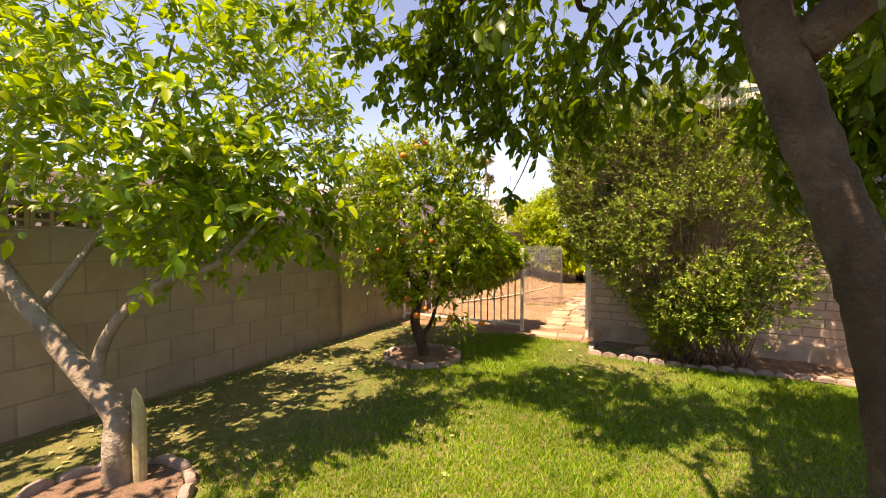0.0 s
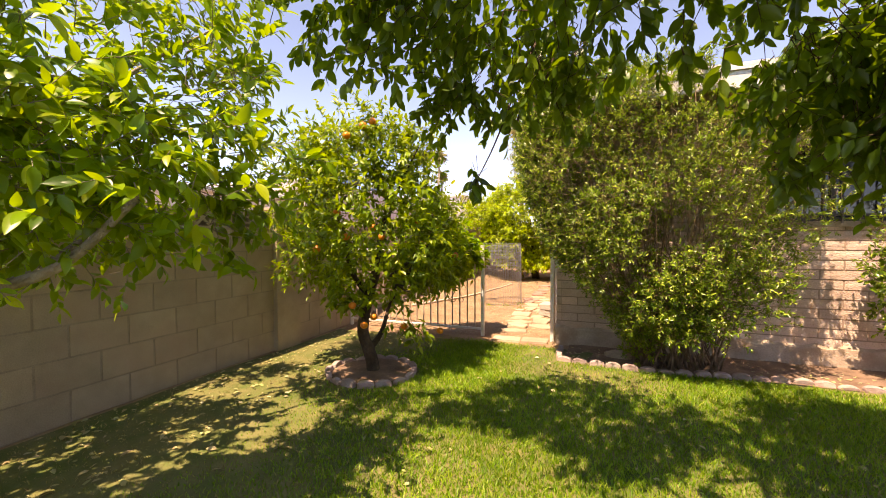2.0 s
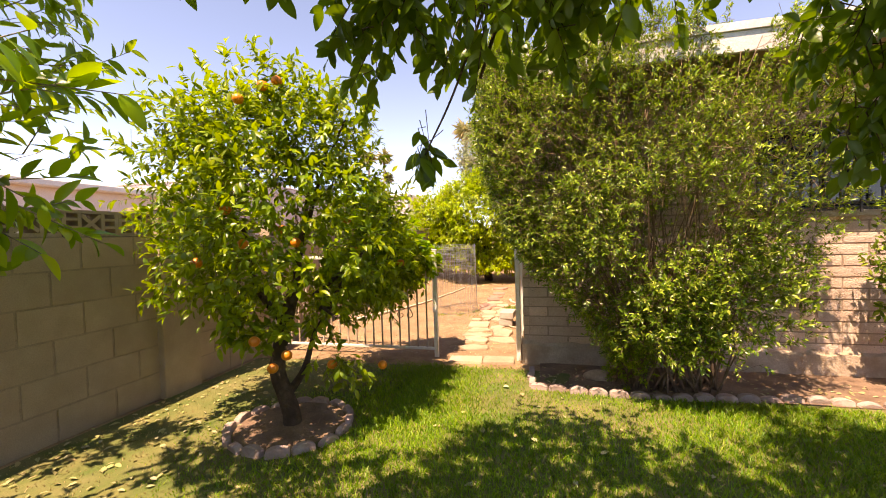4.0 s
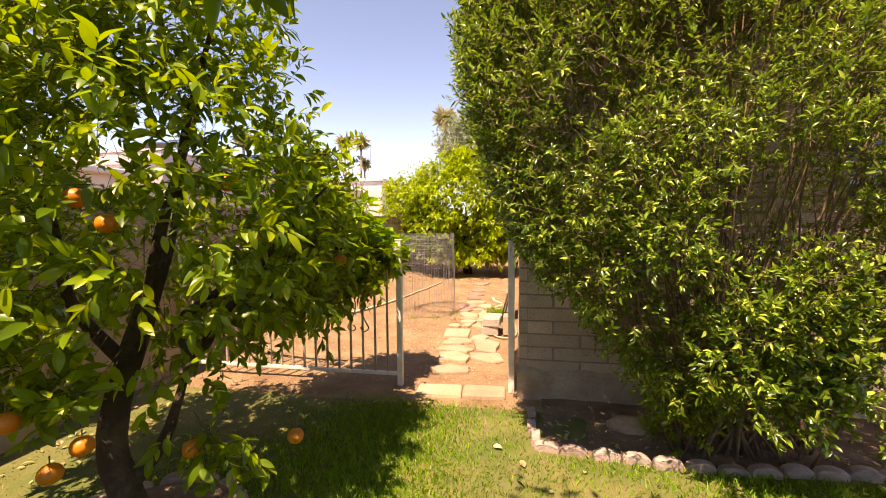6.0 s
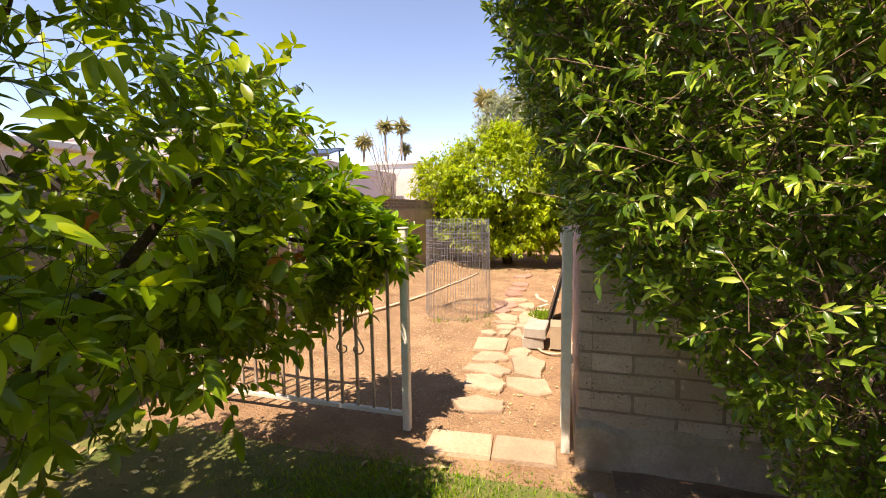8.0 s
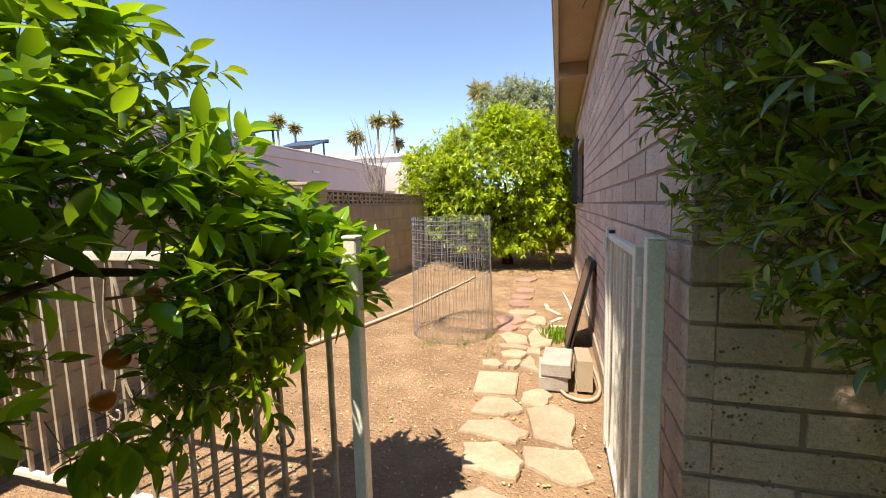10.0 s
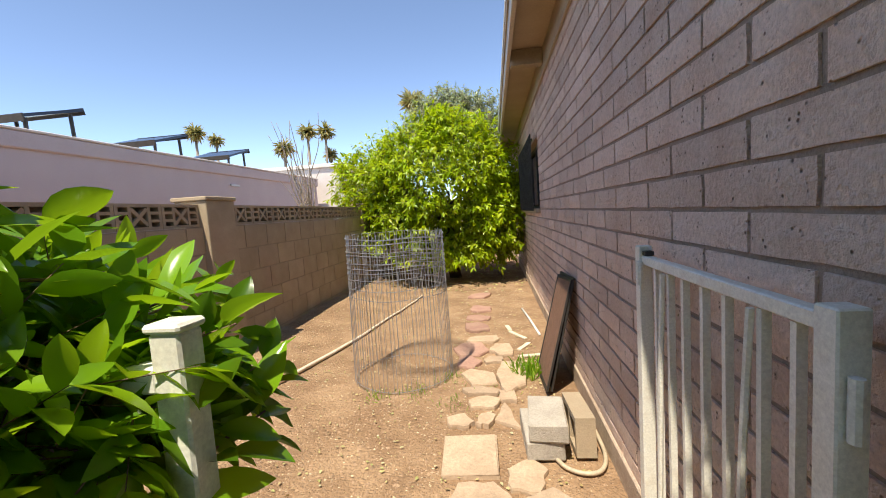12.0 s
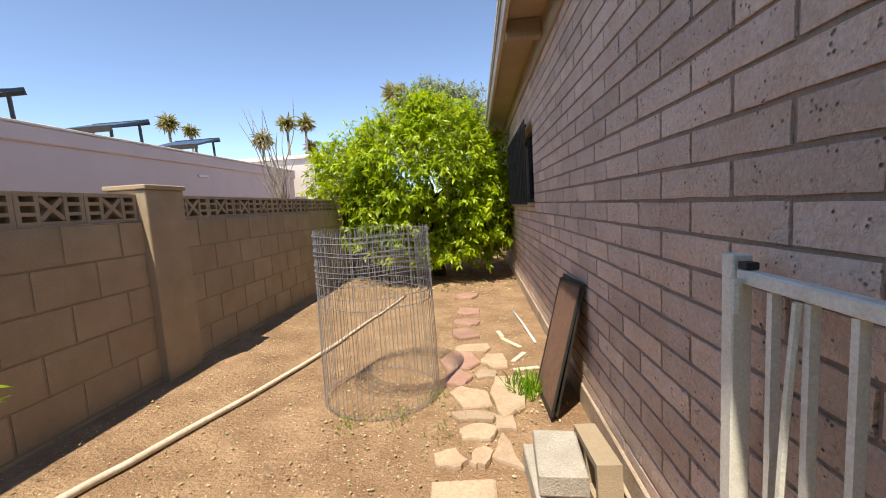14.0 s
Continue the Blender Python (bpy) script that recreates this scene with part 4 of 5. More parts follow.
def solar(y, x=NX - 0.7):
    t = thing("solar_panel", "dark tilted solar panel on the flat neighbouring roof", "solar panel", (x, y, 2.86), group="solar panels on the roof")
    m = pose(x - 1.2, y, 3.34, 17, 0, 0)
    panel = part("panel", B(0.2, 1.5, -0.5, 0.5, 0, 0.05, m=m), M_PANEL, t)
    for q in (-0.531, 0.501):
        part("frame_rail", B(0.2, 1.5, q, q + 0.03, -0.06, 0.06, m=m), M_DARKMETAL, panel)
    for q in (0.3, 1.4):
        part("strut", tube(bmesh.new(), [(x - 1.2 + q, y + 0.36, 2.74), (x - 1.2 + q, y + 0.33, 3.42)], 0.03, 6), M_DARKMETAL, t)
        part("strut", tube(bmesh.new(), [(x - 1.2 + q, y - 0.4, 2.74), (x - 1.2 + q, y - 0.4, 3.2)], 0.03, 6), M_DARKMETAL, t)
    return t


for y in (11.4, 13.9, 16.4):
    solar(y)

# ---- trees and shrubs ----


def branch(a, b, bend, r0, r1, seed, steps=5, sides=8):
    r = random.Random(seed)
    a, b = Vector(a), Vector(b)
    mid = [a.lerp(b, t) + Vector((r.uniform(-1, 1), r.uniform(-1, 1), r.uniform(-0.5, 1))) * bend for t in (0.35, 0.7)]
    p = smooth_path([a, *mid, b], steps)
    return p, taper(r0, r1, len(p)), sides


def limb(parent, a, b, bend, r0, r1, seed, material, name="limb", sides=8):
    p, rr, s = branch(a, b, bend, r0, r1, seed, sides=sides)
    return part(name, tube(bmesh.new(), p, rr, s), material, parent, smooth=True)


def crown(parent, rng_, roots, centre, per, length, leaf, material, twig_material, width=0.24, droop=0.15, twig_r=0.004, upness=0.8, fine=False):
    out = unit(roots - np.array(centre))
    pos, ax, no, size, tips = sprigs(rng_, roots, out, per, length, leaf, droop, upness=upness)
    leaf_cloud("crown", pos, ax, no, size, material, parent, width, fine=fine)
    back = roots - out * rng_.uniform(0.02, 12 * twig_r + 0.06, (len(roots), 1)) + rng_.normal(size=roots.shape) * 0.05
    twig_cloud("twig_mass", np.concatenate([roots, back]), np.concatenate([tips, roots]), twig_r, twig_material, parent)


# lemon tree with a split trunk
lemon = thing("lemon_tree", "leafy lemon tree with a forked grey trunk and a sawn stub", "tree", (-2.62, 1.12, 0))
p = smooth_path([(-2.60, 1.1, -0.03), (-2.64, 1.12, 0.2), (-2.70, 1.14, 0.38), (-3.0, 1.1, 0.58), (-3.35, 1.05, 0.85), (-3.7, 0.95, 1.25), (-3.85, 0.95, 1.7)], 4)
p = [q + Vector((0.08, 0, 0)) for q in p]
part("trunk", tube(bmesh.new(), p, taper(0.075, 0.05, len(p)), 12, rng=random.Random(1), knots=0.05), M_BARK, lemon, smooth=True)
bm = bmesh.new()
tube(bm, [(-2.44, 1.165, 0.02), (-2.435, 1.165, 0.24), (-2.437, 1.165, 0.40), (-2.445, 1.16, 0.47), (-2.46, 1.155, 0.53)], [0.028, 0.032, 0.034, 0.026, 0.008], 9, rng=random.Random(2), knots=0.2)
part("stub", bm, M_CUTWOOD, lemon, "pale sawn-off dead stem")
p = smooth_path([(-2.86, 1.12, 0.52), (-2.88, 1.16, 0.7), (-2.78, 1.22, 0.9), (-2.52, 1.3, 1.08), (-2.2, 1.42, 1.2), (-1.98, 1.55, 1.45)], 4)
p = [q + Vector((0.08, 0, 0)) for q in p]
part("limb", tube(bmesh.new(), p, taper(0.04, 0.014, len(p)), 9), M_BARK, lemon, smooth=True)
for i, (a, b, r0) in enumerate((((-2.2, 1.42, 1.2), (-2.3, 2.1, 1.7), .018), ((-3.35, 1.05, 0.85), (-3.1, 1.9, 2.2), .03), ((-3.7, .95, 1.25), (-3.3, 1.2, 2.7), .03), ((-3.1, 1.6, 1.7), (-2.4, 2.3, 2.5), .018), ((-2.52, 1.3, 1.08), (-2.9, 2.3, 1.5), .016), ((-3.2, 1.4, 1.6), (-2.3, 1.3, 2.4), .018))):
    limb(lemon, a, b, 0.08, r0, 0.006, 20 + i, M_BARK)
rg = np.random.default_rng(21)
roots = np.concatenate([
    crown_points(rg, (-3.0, 1.75, 2.15), (1.25, 1.15, 1.0), 900, 0.2, 0.2, gap=-0.05, keep=lambda q: (q[:, 2] > 1.12) & (q[:, 0] < -1.6) & (q[:, 0] > -4.4)),
    crown_points(rg, (-2.45, 1.75, 1.58), (0.85, 0.8, 0.40), 330, 0.15, 0.2, gap=-0.1, keep=lambda q: (q[:, 2] > 1.17 + 0.2 * (q[:, 1] > 2.0)) & (q[:, 0] < -1.6)),
    # unseen foliage beside and behind the start, added to shade the ring and wall
    crown_points(rg, (-2.95, 0.2, 2.35), (1.15, 0.75, 0.6), 120, 0.1, 0.2, gap=-0.6, keep=lambda q: q[:, 1] < -0.27 * q[:, 0] - 0.22)])
crown(lemon, rg, roots, (-3.0, 1.7, 1.6), 9, 0.20, 0.082, L_CITRUS, M_BARK, 0.21, 0.22, 0.0028, fine=True)

# orange tree
orange_tree = thing("orange_tree", "round orange tree with glossy leaves and a few ripe oranges", "tree", (-2.28, 3.88, 0))
p = smooth_path([(-2.25, 3.86, -0.03), (-2.30, 3.9, 0.15), (-2.40, 3.92, 0.38), (-2.38, 3.95, 0.62), (-2.33, 4.05, 0.95)], 4)
part("trunk", tube(bmesh.new(), p, taper(0.065, 0.045, len(p)), 11, rng=random.Random(3), knots=0.05), M_BARK_DARK, orange_tree, smooth=True)
for i, (a, b, r0) in enumerate((((-2.33, 3.92, 0.22), (-2.12, 4.1, 0.75), .035), ((-2.36, 3.98, 0.7), (-2.75, 3.8, 1.6), .03), ((-2.33, 4.05, .9), (-2.3, 4.4, 2.0), .032), ((-2.12, 4.1, .75), (-1.75, 4.6, 1.5), .024),
                               ((-2.2, 4.1, .9), (-2.0, 5.1, 1.15), .022), ((-2.0, 5.1, 1.15), (-1.85, 5.75, 1.12), .010), ((-2.33, 4.05, .9), (-2.8, 4.8, 1.7), .025), ((-2.3, 4.2, 1.4), (-1.8, 3.9, 2.1), .02), ((-2.15, 4.1, .8), (-1.75, 3.6, 0.85), .016))):
    limb(orange_tree, a, b, 0.07, r0, 0.006, 40 + i, M_BARK_DARK)


def clear_path(q):
    """Keeps foliage off the line walked."""
    edge = np.interp(q[:, 1], [2.5, 3.6, 4.4, 5.0, 5.5, 6.0], [-1.52, -1.60, -1.62, -1.67, -1.74, -1.77])
    edge = edge - 0.22 * np.clip((q[:, 2] - 1.55) / 0.4, 0, 1) * np.clip((q[:, 1] - 3.7) / 0.5, 0, 1)
    return q[:, 0] < edge


rg = np.random.default_rng(31)
roots = np.concatenate([
    crown_points(rg, (-2.40, 4.2, 1.53), (0.99, 0.95, 1.0), 1450, 0.36, 0.18, gap=-0.3, keep=lambda q: (q[:, 2] > 0.66) & clear_path(q) & (q[:, 0] > -3.6) & (q[:, 1] < 4.9 - 0.45 * np.clip(q[:, 2] - 1.35, 0, 2))),
    crown_points(rg, (-2.45, 4.0, 2.0), (0.85, 0.65, 0.44), 470, 0.2, 0.2, gap=-0.6, keep=lambda q: clear_path(q) & (q[:, 0] < -1.68)),
    crown_points(rg, (-2.12, 5.1, 1.0), (0.5, 0.6, 0.26), 420, 0.25, 0.2, gap=-0.6, keep=lambda q: (q[:, 2] > 0.75) & clear_path(q)),
    crown_points(rg, (-2.2, 5.25, 1.45), (0.28, 0.33, 0.26), 60, 0.1, 0.2, gap=-0.6, keep=lambda q: clear_path(q)),
    crown_points(rg, (-1.9, 3.7, 0.5), (0.25, 0.2, 0.12), 14, 0.2, 0.2, gap=-0.6, keep=lambda q: clear_path(q))])
crown(orange_tree, rg, roots, (-2.35, 4.3, 1.35), 9, 0.14, 0.064, L_ORANGE, M_BARK_DARK, 0.19, 0.18, 0.0013, fine=True)
rl = np.random.default_rng(23)
crown(orange_tree, rl, crown_points(rl, (-2.3, 3.68, 0.78), (0.4, 0.2, 0.12), 40, 0.1, 0.2, gap=-0.7), (-2.35, 4.3, 1.35), 9, 0.13, 0.07, L_ORANGE, M_BARK_DARK, 0.2, 0.18, 0.0013, fine=True)


def big_leaf(seed, w=0.25):
    """A broad glossy leaf: folded on its midrib, curled along its length, with a wavy rim and a short stalk."""
    r = random.Random(seed)
    bm = bmesh.new()
    prof = [(0.0, 0.02), (0.06, 0.10), (0.17, 0.55), (0.32, 0.92), (0.48, 1.0), (0.64, 0.88), (0.8, 0.58), (0.92, 0.26), (1.0, 0.01)]
    curl, fold = r.uniform(0.05, 0.3), r.uniform(0.15, 0.4)
    rows = []
    for i, (x, q) in enumerate(prof):
        z = -curl * x * x
        wav = r.uniform(-0.012, 0.012)
        rows.append([bm.verts.new((x, s * q * w, z + abs(s) * q * w * fold + (wav if abs(s) == 1 else 0))) for s in (-1, -0.5, 0, 0.5, 1)])
    for a, b in zip(rows, rows[1:]):
        for k in range(4):
            bm.faces.new((a[k], a[k + 1], b[k + 1], b[k]))
    tube(bm, [(-0.16, 0, 0.01), (0.02, 0, 0)], 0.011, 4)
    return mesh_of("leaf", bm, L_NEAR, True)


L_NEAR = leaf_mat("near_orange_leaf", [(0.05, 0.12, 0.009), (0.085, 0.195, 0.011), (0.13, 0.28, 0.013), (0.20, 0.36, 0.016)], (0.36, 0.56, 0.02), 0.34, 0.24, per_object=True)
leaf_meshes = [big_leaf(i) for i in range(6)]
nr = random.Random(77)
near_roots = [(-2.02, 5.30, 1.30), (-1.95, 5.45, 1.32), (-1.88, 5.62, 1.24), (-1.84, 5.78, 1.16), (-2.0, 5.7, 1.22), (-2.12, 5.55, 1.36), (-2.1, 5.85, 1.15), (-1.86, 5.5, 1.1), (-1.80, 5.72, 1.02),
              (-2.08, 5.12, 1.38), (-1.98, 4.98, 1.2), (-1.9, 5.2, 1.08), (-2.2, 5.3, 1.5), (-2.25, 5.0, 1.55), (-1.95, 5.82, 1.02), (-2.2, 5.75, 1.3), (-1.75, 5.86, 1.0), (-1.98, 5.35, 0.95), (-2.15, 4.85, 1.4), (-1.74, 5.78, 1.12), (-1.72, 5.83, 1.04), (-1.77, 5.7, 1.0), (-1.70, 5.8, 0.97), (-1.8, 5.86, 0.98), (-1.9, 5.85, 1.14), (-2.1, 5.25, 1.7), (-2.15, 5.1, 1.85)]
for k, (x, y, z) in enumerate(near_roots):
    d = Vector((x + 2.35, (y - 4.6) * 0.7, nr.uniform(-0.1, 0.5))).normalized()
    L = nr.uniform(0.14, 0.22)
    a = Vector((x, y, z)) - d * 0.1
    part("twig", tube(bmesh.new(), [a, a + d * L * 0.5 + Vector((0, 0, 0.01)), a + d * L], [0.004, 0.003, 0.0018], 5), M_STEM, orange_tree)
    for i in range(12):
        s = 0.15 + 0.85 * i / 11
        az = i * 2.4 + nr.uniform(-0.4, 0.4)
        side_v = d.orthogonal().normalized()
        q = (Matrix.Rotation(az, 3, d) @ side_v)
        ax = (d * (0.35 + 0.6 * s) + q * 0.85 + Vector((0, 0, 0.05))).normalized()
        no = (Vector((0, 0, 1.0)) + Vector((nr.uniform(-.5, .5), nr.uniform(-.5, .5), 0)) + d * 0.2)
        yv = no.cross(ax).normalized()
        zv = ax.cross(yv)
        size = nr.uniform(0.066, 0.118)
        m = Matrix((ax, yv, zv)).transposed().to_4x4() @ Matrix.Scale(size, 4)
        tip = a + d * L * s + ax * size * 0.16
        if tip.x + ax.x * size > float(np.interp(tip.y, [4.4, 5.0, 5.5, 5.75, 5.9, 5.97, 6.1], [-1.56, -1.66, -1.64, -1.59, -1.61, -1.78, -1.9])) or tip.y + ax.y * size > 5.99:
            continue
        m.translation = tip
        piece("leaf", leaf_meshes[nr.randrange(6)], m, orange_tree)

L_OVER = leaf_mat("fence_orange_leaf", [(0.055, 0.135, 0.009), (0.10, 0.23, 0.011), (0.18, 0.35, 0.014), (0.28, 0.45, 0.018)], (0.46, 0.66, 0.02), 0.48, 0.25, clump=5, swing=0.3)
ro = np.random.default_rng(37)


def over_edge(q):
    """Keeps the growth over the fence clear of the way through the gate."""
    return (q[:, 0] < np.interp(q[:, 1], [4.6, 5.0, 5.5, 5.75, 5.9], [-1.80, -1.85, -1.82, -1.76, -1.78])) & (q[:, 1] < 5.86)


over = np.concatenate([
    crown_points(ro, (-1.97, 5.7, 1.10), (0.30, 0.28, 0.20), 75, 0.0, 0.2, gap=-0.8, keep=over_edge),
    crown_points(ro, (-2.18, 5.35, 1.25), (0.45, 0.45, 0.28), 95, 0.0, 0.2, gap=-0.7, keep=over_edge),
    crown_points(ro, (-2.02, 5.02, 1.28), (0.22, 0.3, 0.34), 48, 0.0, 0.2, gap=-0.8, keep=over_edge),
    crown_points(ro, (-2.2, 5.3, 0.82), (0.2, 0.2, 0.16), 22, 0.0, 0.2, gap=-0.8, keep=over_edge),
    crown_points(ro, (-2.13, 5.58, 0.88), (0.10, 0.1, 0.1), 10, 0.0, 0.2, gap=-0.9, keep=over_edge),
    crown_points(ro, (-1.79, 5.62, 1.05), (0.08, 0.12, 0.07), 12, 0.0, 0.2, gap=-0.9),
    crown_points(ro, (-1.90, 5.87, 1.03), (0.08, 0.05, 0.08), 9, 0.0, 0.2, gap=-0.9),
    crown_points(ro, (-2.38, 5.2, 1.58), (0.30, 0.4, 0.26), 40, 0.0, 0.2, gap=-0.7, keep=over_edge)])
crown(orange_tree, ro, over, (-2.2, 5.0, 1.05), 9, 0.13, 0.098, L_OVER, M_STEM, 0.2, 0.12, 0.0016, upness=1.0, fine=True)

HANGING = ((-2.09, 5.60, 0.77), (-2.17, 5.60, 0.88), (-2.20, 5.30, 0.88), (-2.30, 5.32, 0.74), (-2.13, 5.35, 1.04))
for x, y, z in HANGING + ((-1.82, 3.72, 0.50), (-2.02, 3.45, 0.62), (-2.1, 3.40, 0.55), (-1.55, 4.05, 0.42), (-2.2, 3.35, 0.72), (-2.05, 3.5, 1.38), (-1.98, 3.55, 1.30), (-1.75, 3.9, 1.45), (-2.3, 3.25, 1.5), (-1.9, 4.3, 1.25), (-1.62, 4.75, 1.1), (-2.25, 3.35, 2.15), (-2.3, 3.4, 1.3), (-2.05, 3.5, 2.28), (-2.12, 3.44, 2.24), (-1.7, 4.4, 1.32), (-2.5, 3.2, 1.2)):
    if (x, y, z) not in HANGING:
        x, y = x + (-2.36 - x) * 0.14, y + (4.2 - y) * 0.14
    t = thing("orange", "ripe orange hanging among the leaves", "orange", (x, y, z), group="oranges on the tree")
    bm = bmesh.new()
    bmesh.ops.create_uvsphere(bm, u_segments=14, v_segments=9, radius=0.033)
    for v in bm.verts:
        v.co.z *= 0.94
    bmesh.ops.translate(bm, verts=bm.verts, vec=(x, y, z))
    part("peel", bm, M_ORANGE, t, smooth=True)
    part("stalk", tube(bmesh.new(), [(x, y, z + 0.033), (x - 0.004, y + 0.004, z + 0.055)], 0.0022, 5), M_STEM, t)

# shade tree over the lawn
shade = thing("citrus_shade_tree", "large old citrus tree with a thick dark leaning trunk", "tree", (0.43, 1.22, 0))
p = smooth_path([(0.48, 1.22, -0.05), (0.48, 1.22, 0.4), (0.46, 1.22, 0.85), (0.415, 1.21, 1.12), (0.38, 1.2, 1.26), (0.325, 1.2, 1.44), (0.27, 1.2, 1.61), (0.215, 1.2, 1.80), (0.19, 1.22, 1.97)], 6)
trunk_r = [q * (1 + 0.10 * noise.noise((k * 0.55, 3.1, 0.0)) + 0.05 * noise.noise((k * 1.7, 0.4, 0.0))) for k, q in enumerate(taper(0.057, 0.050, len(p)))]
part("trunk", tube(bmesh.new(), p, trunk_r, 18, rng=random.Random(5), knots=0.06), M_BARK_DARK, shade, smooth=True)
for i, (a, b, r0) in enumerate((((0.22, 1.2, 1.95), (-0.35, 1.75, 2.55), .04), ((0.2, 1.22, 1.92), (0.15, 2.0, 2.9), .06), ((0.26, 1.2, 1.76), (0.95, 1.5, 2.35), .05), ((-0.35, 1.75, 2.55), (-1.3, 2.4, 2.6), .03), ((-0.3, 1.7, 2.5), (-0.5, 2.9, 2.45), .02),
                               ((0.95, 1.5, 2.35), (1.6, 2.5, 2.4), .03), ((0.15, 2.0, 2.6), (0.5, 3.0, 2.5), .025), ((0.2, 1.22, 1.9), (-0.2, 0.2, 2.7), .05), ((0.95, 1.5, 2.3), (1.6, 0.6, 2.6), .03), ((-0.5, 2.9, 2.35), (-0.8, 3.2, 2.0), .01), ((-1.3, 2.4, 2.6), (-1.5, 2.8, 2.25), .01))):
    limb(shade, a, b, 0.1, r0, 0.008, 60 + i, M_BARK_DARK)
rg = np.random.default_rng(51)
roots = np.concatenate([
    crown_points(rg, (0.1, 1.8, 2.75), (2.0, 1.75, 0.75), 720, 0.2, 0.18, gap=0.0, keep=lambda q: (q[:, 2] > 1.95) & (q[:, 1] > -0.3) & ((q[:, 0] > -0.55) | (q[:, 1] > 1.75))),
    crown_points(rg, (-0.6, 2.85, 2.25), (0.95, 0.35, 0.38), 130, 0.1, 0.2, gap=-0.1, keep=lambda q: (q[:, 2] > 1.88)),
    crown_points(rg, (-1.3, 2.35, 2.5), (0.6, 0.5, 0.4), 120, 0.1, 0.2, gap=-0.3),
    crown_points(rg, (1.55, 2.6, 2.1), (0.75, 0.8, 0.55), 260, 0.15, 0.2, gap=-0.5),
    crown_points(rg, (0.95, 3.15, 2.05), (0.6, 0.35, 0.5), 190, 0.1, 0.2, gap=-0.4),
    # next three clusters, mostly out of view, added to shade lawn and front wall
    crown_points(rg, (1.9, 2.0, 2.6), (0.9, 1.3, 0.5), 480, 0.1, 0.2, gap=-0.4),
    crown_points(rg, (2.7, 3.3, 2.7), (0.9, 0.9, 0.6), 240, 0.1, 0.2, gap=-0.5),
    crown_points(rg, (1.15, 1.7, 2.85), (0.9, 0.85, 0.4), 400, 0.1, 0.2, gap=-0.4),
    crown_points(rg, (0.35, 1.6, 2.75), (0.95, 0.8, 0.35), 380, 0.1, 0.2, gap=-0.5),
    # unseen cluster overhead at the start, added to keep sun off the trunk
    crown_points(rg, (0.35, 0.35, 2.75), (0.85, 0.7, 0.5), 300, 0.1, 0.2, gap=-0.6),
    crown_points(rg, (0.5, 0.9, 2.5), (1.2, 0.9, 0.4), 140, 0.2, 0.2, gap=-0.4, keep=lambda q: (q[:, 2] > 2.0))])
limb(shade, (-0.62, 2.9, 2.4), (-0.97, 2.88, 1.62), 0.03, 0.008, 0.003, 95, M_BARK_DARK, "hanging_twig", 6)
tip = crown_points(np.random.default_rng(5), (-0.97, 2.88, 1.66), (0.05, 0.05, 0.12), 6, 0.0, 0.1, gap=-2)
crown(shade, np.random.default_rng(6), tip, (-0.9, 2.8, 2.3), 5, 0.11, 0.085, L_SHADE, M_BARK_DARK, 0.24, 0.75, 0.002, fine=True)
# first two clusters are unseen, added above as shade casters for the lawn
high = np.concatenate([
    crown_points(rg, (1.15, 1.3, 3.05), (1.35, 1.2, 0.35), 520, 0.0, 0.2, gap=-0.7),
    crown_points(rg, (2.35, 1.6, 2.9), (0.85, 1.2, 0.45), 330, 0.0, 0.2, gap=-0.6),
    crown_points(rg, (-0.45, 1.9, 3.0), (0.8, 0.6, 0.3), 130, 0.0, 0.2, gap=-0.5),
    crown_points(rg, (1.15, 3.0, 2.0), (0.6, 0.45, 0.5), 260, 0.0, 0.2, gap=-0.4)])
crown(shade, rg, high, (0.8, 1.4, 2.7), 9, 0.2, 0.085, L_SHADE, M_BARK_DARK, 0.24, 0.4, 0.003)
crown(shade, rg, roots, (0.1, 1.8, 2.9), 9, 0.2, 0.08, L_SHADE, M_BARK_DARK, 0.23, 0.45, 0.003, fine=True)

# tall clipped shrub by the house corner
shrub = thing("tall_shrub", "tall dense upright shrub sheared on its side facing the path", "shrub", (0.35, 5.05, 0))
sr2 = random.Random(12)
rg = np.random.default_rng(61)


def shrub_bounds(z):
    left = np.interp(z, [0.2, 0.6, 0.8, 1.0, 1.2, 1.7, 2.0, 2.6, 3.0], [0.12, -0.18, -0.36, -0.52, -0.68, -0.89, -0.98, -0.97, -0.85])
    right = np.interp(z, [0.2, 0.5, 0.8, 1.0, 1.5, 2.2, 3.0], [0.65, 0.9, 1.15, 1.3, 1.48, 1.65, 1.4])
    near = np.interp(z, [0.2, 0.6, 1.2, 1.9, 2.6, 3.0], [4.88, 4.64, 4.43, 4.40, 4.58, 4.9])
    return left, right, near


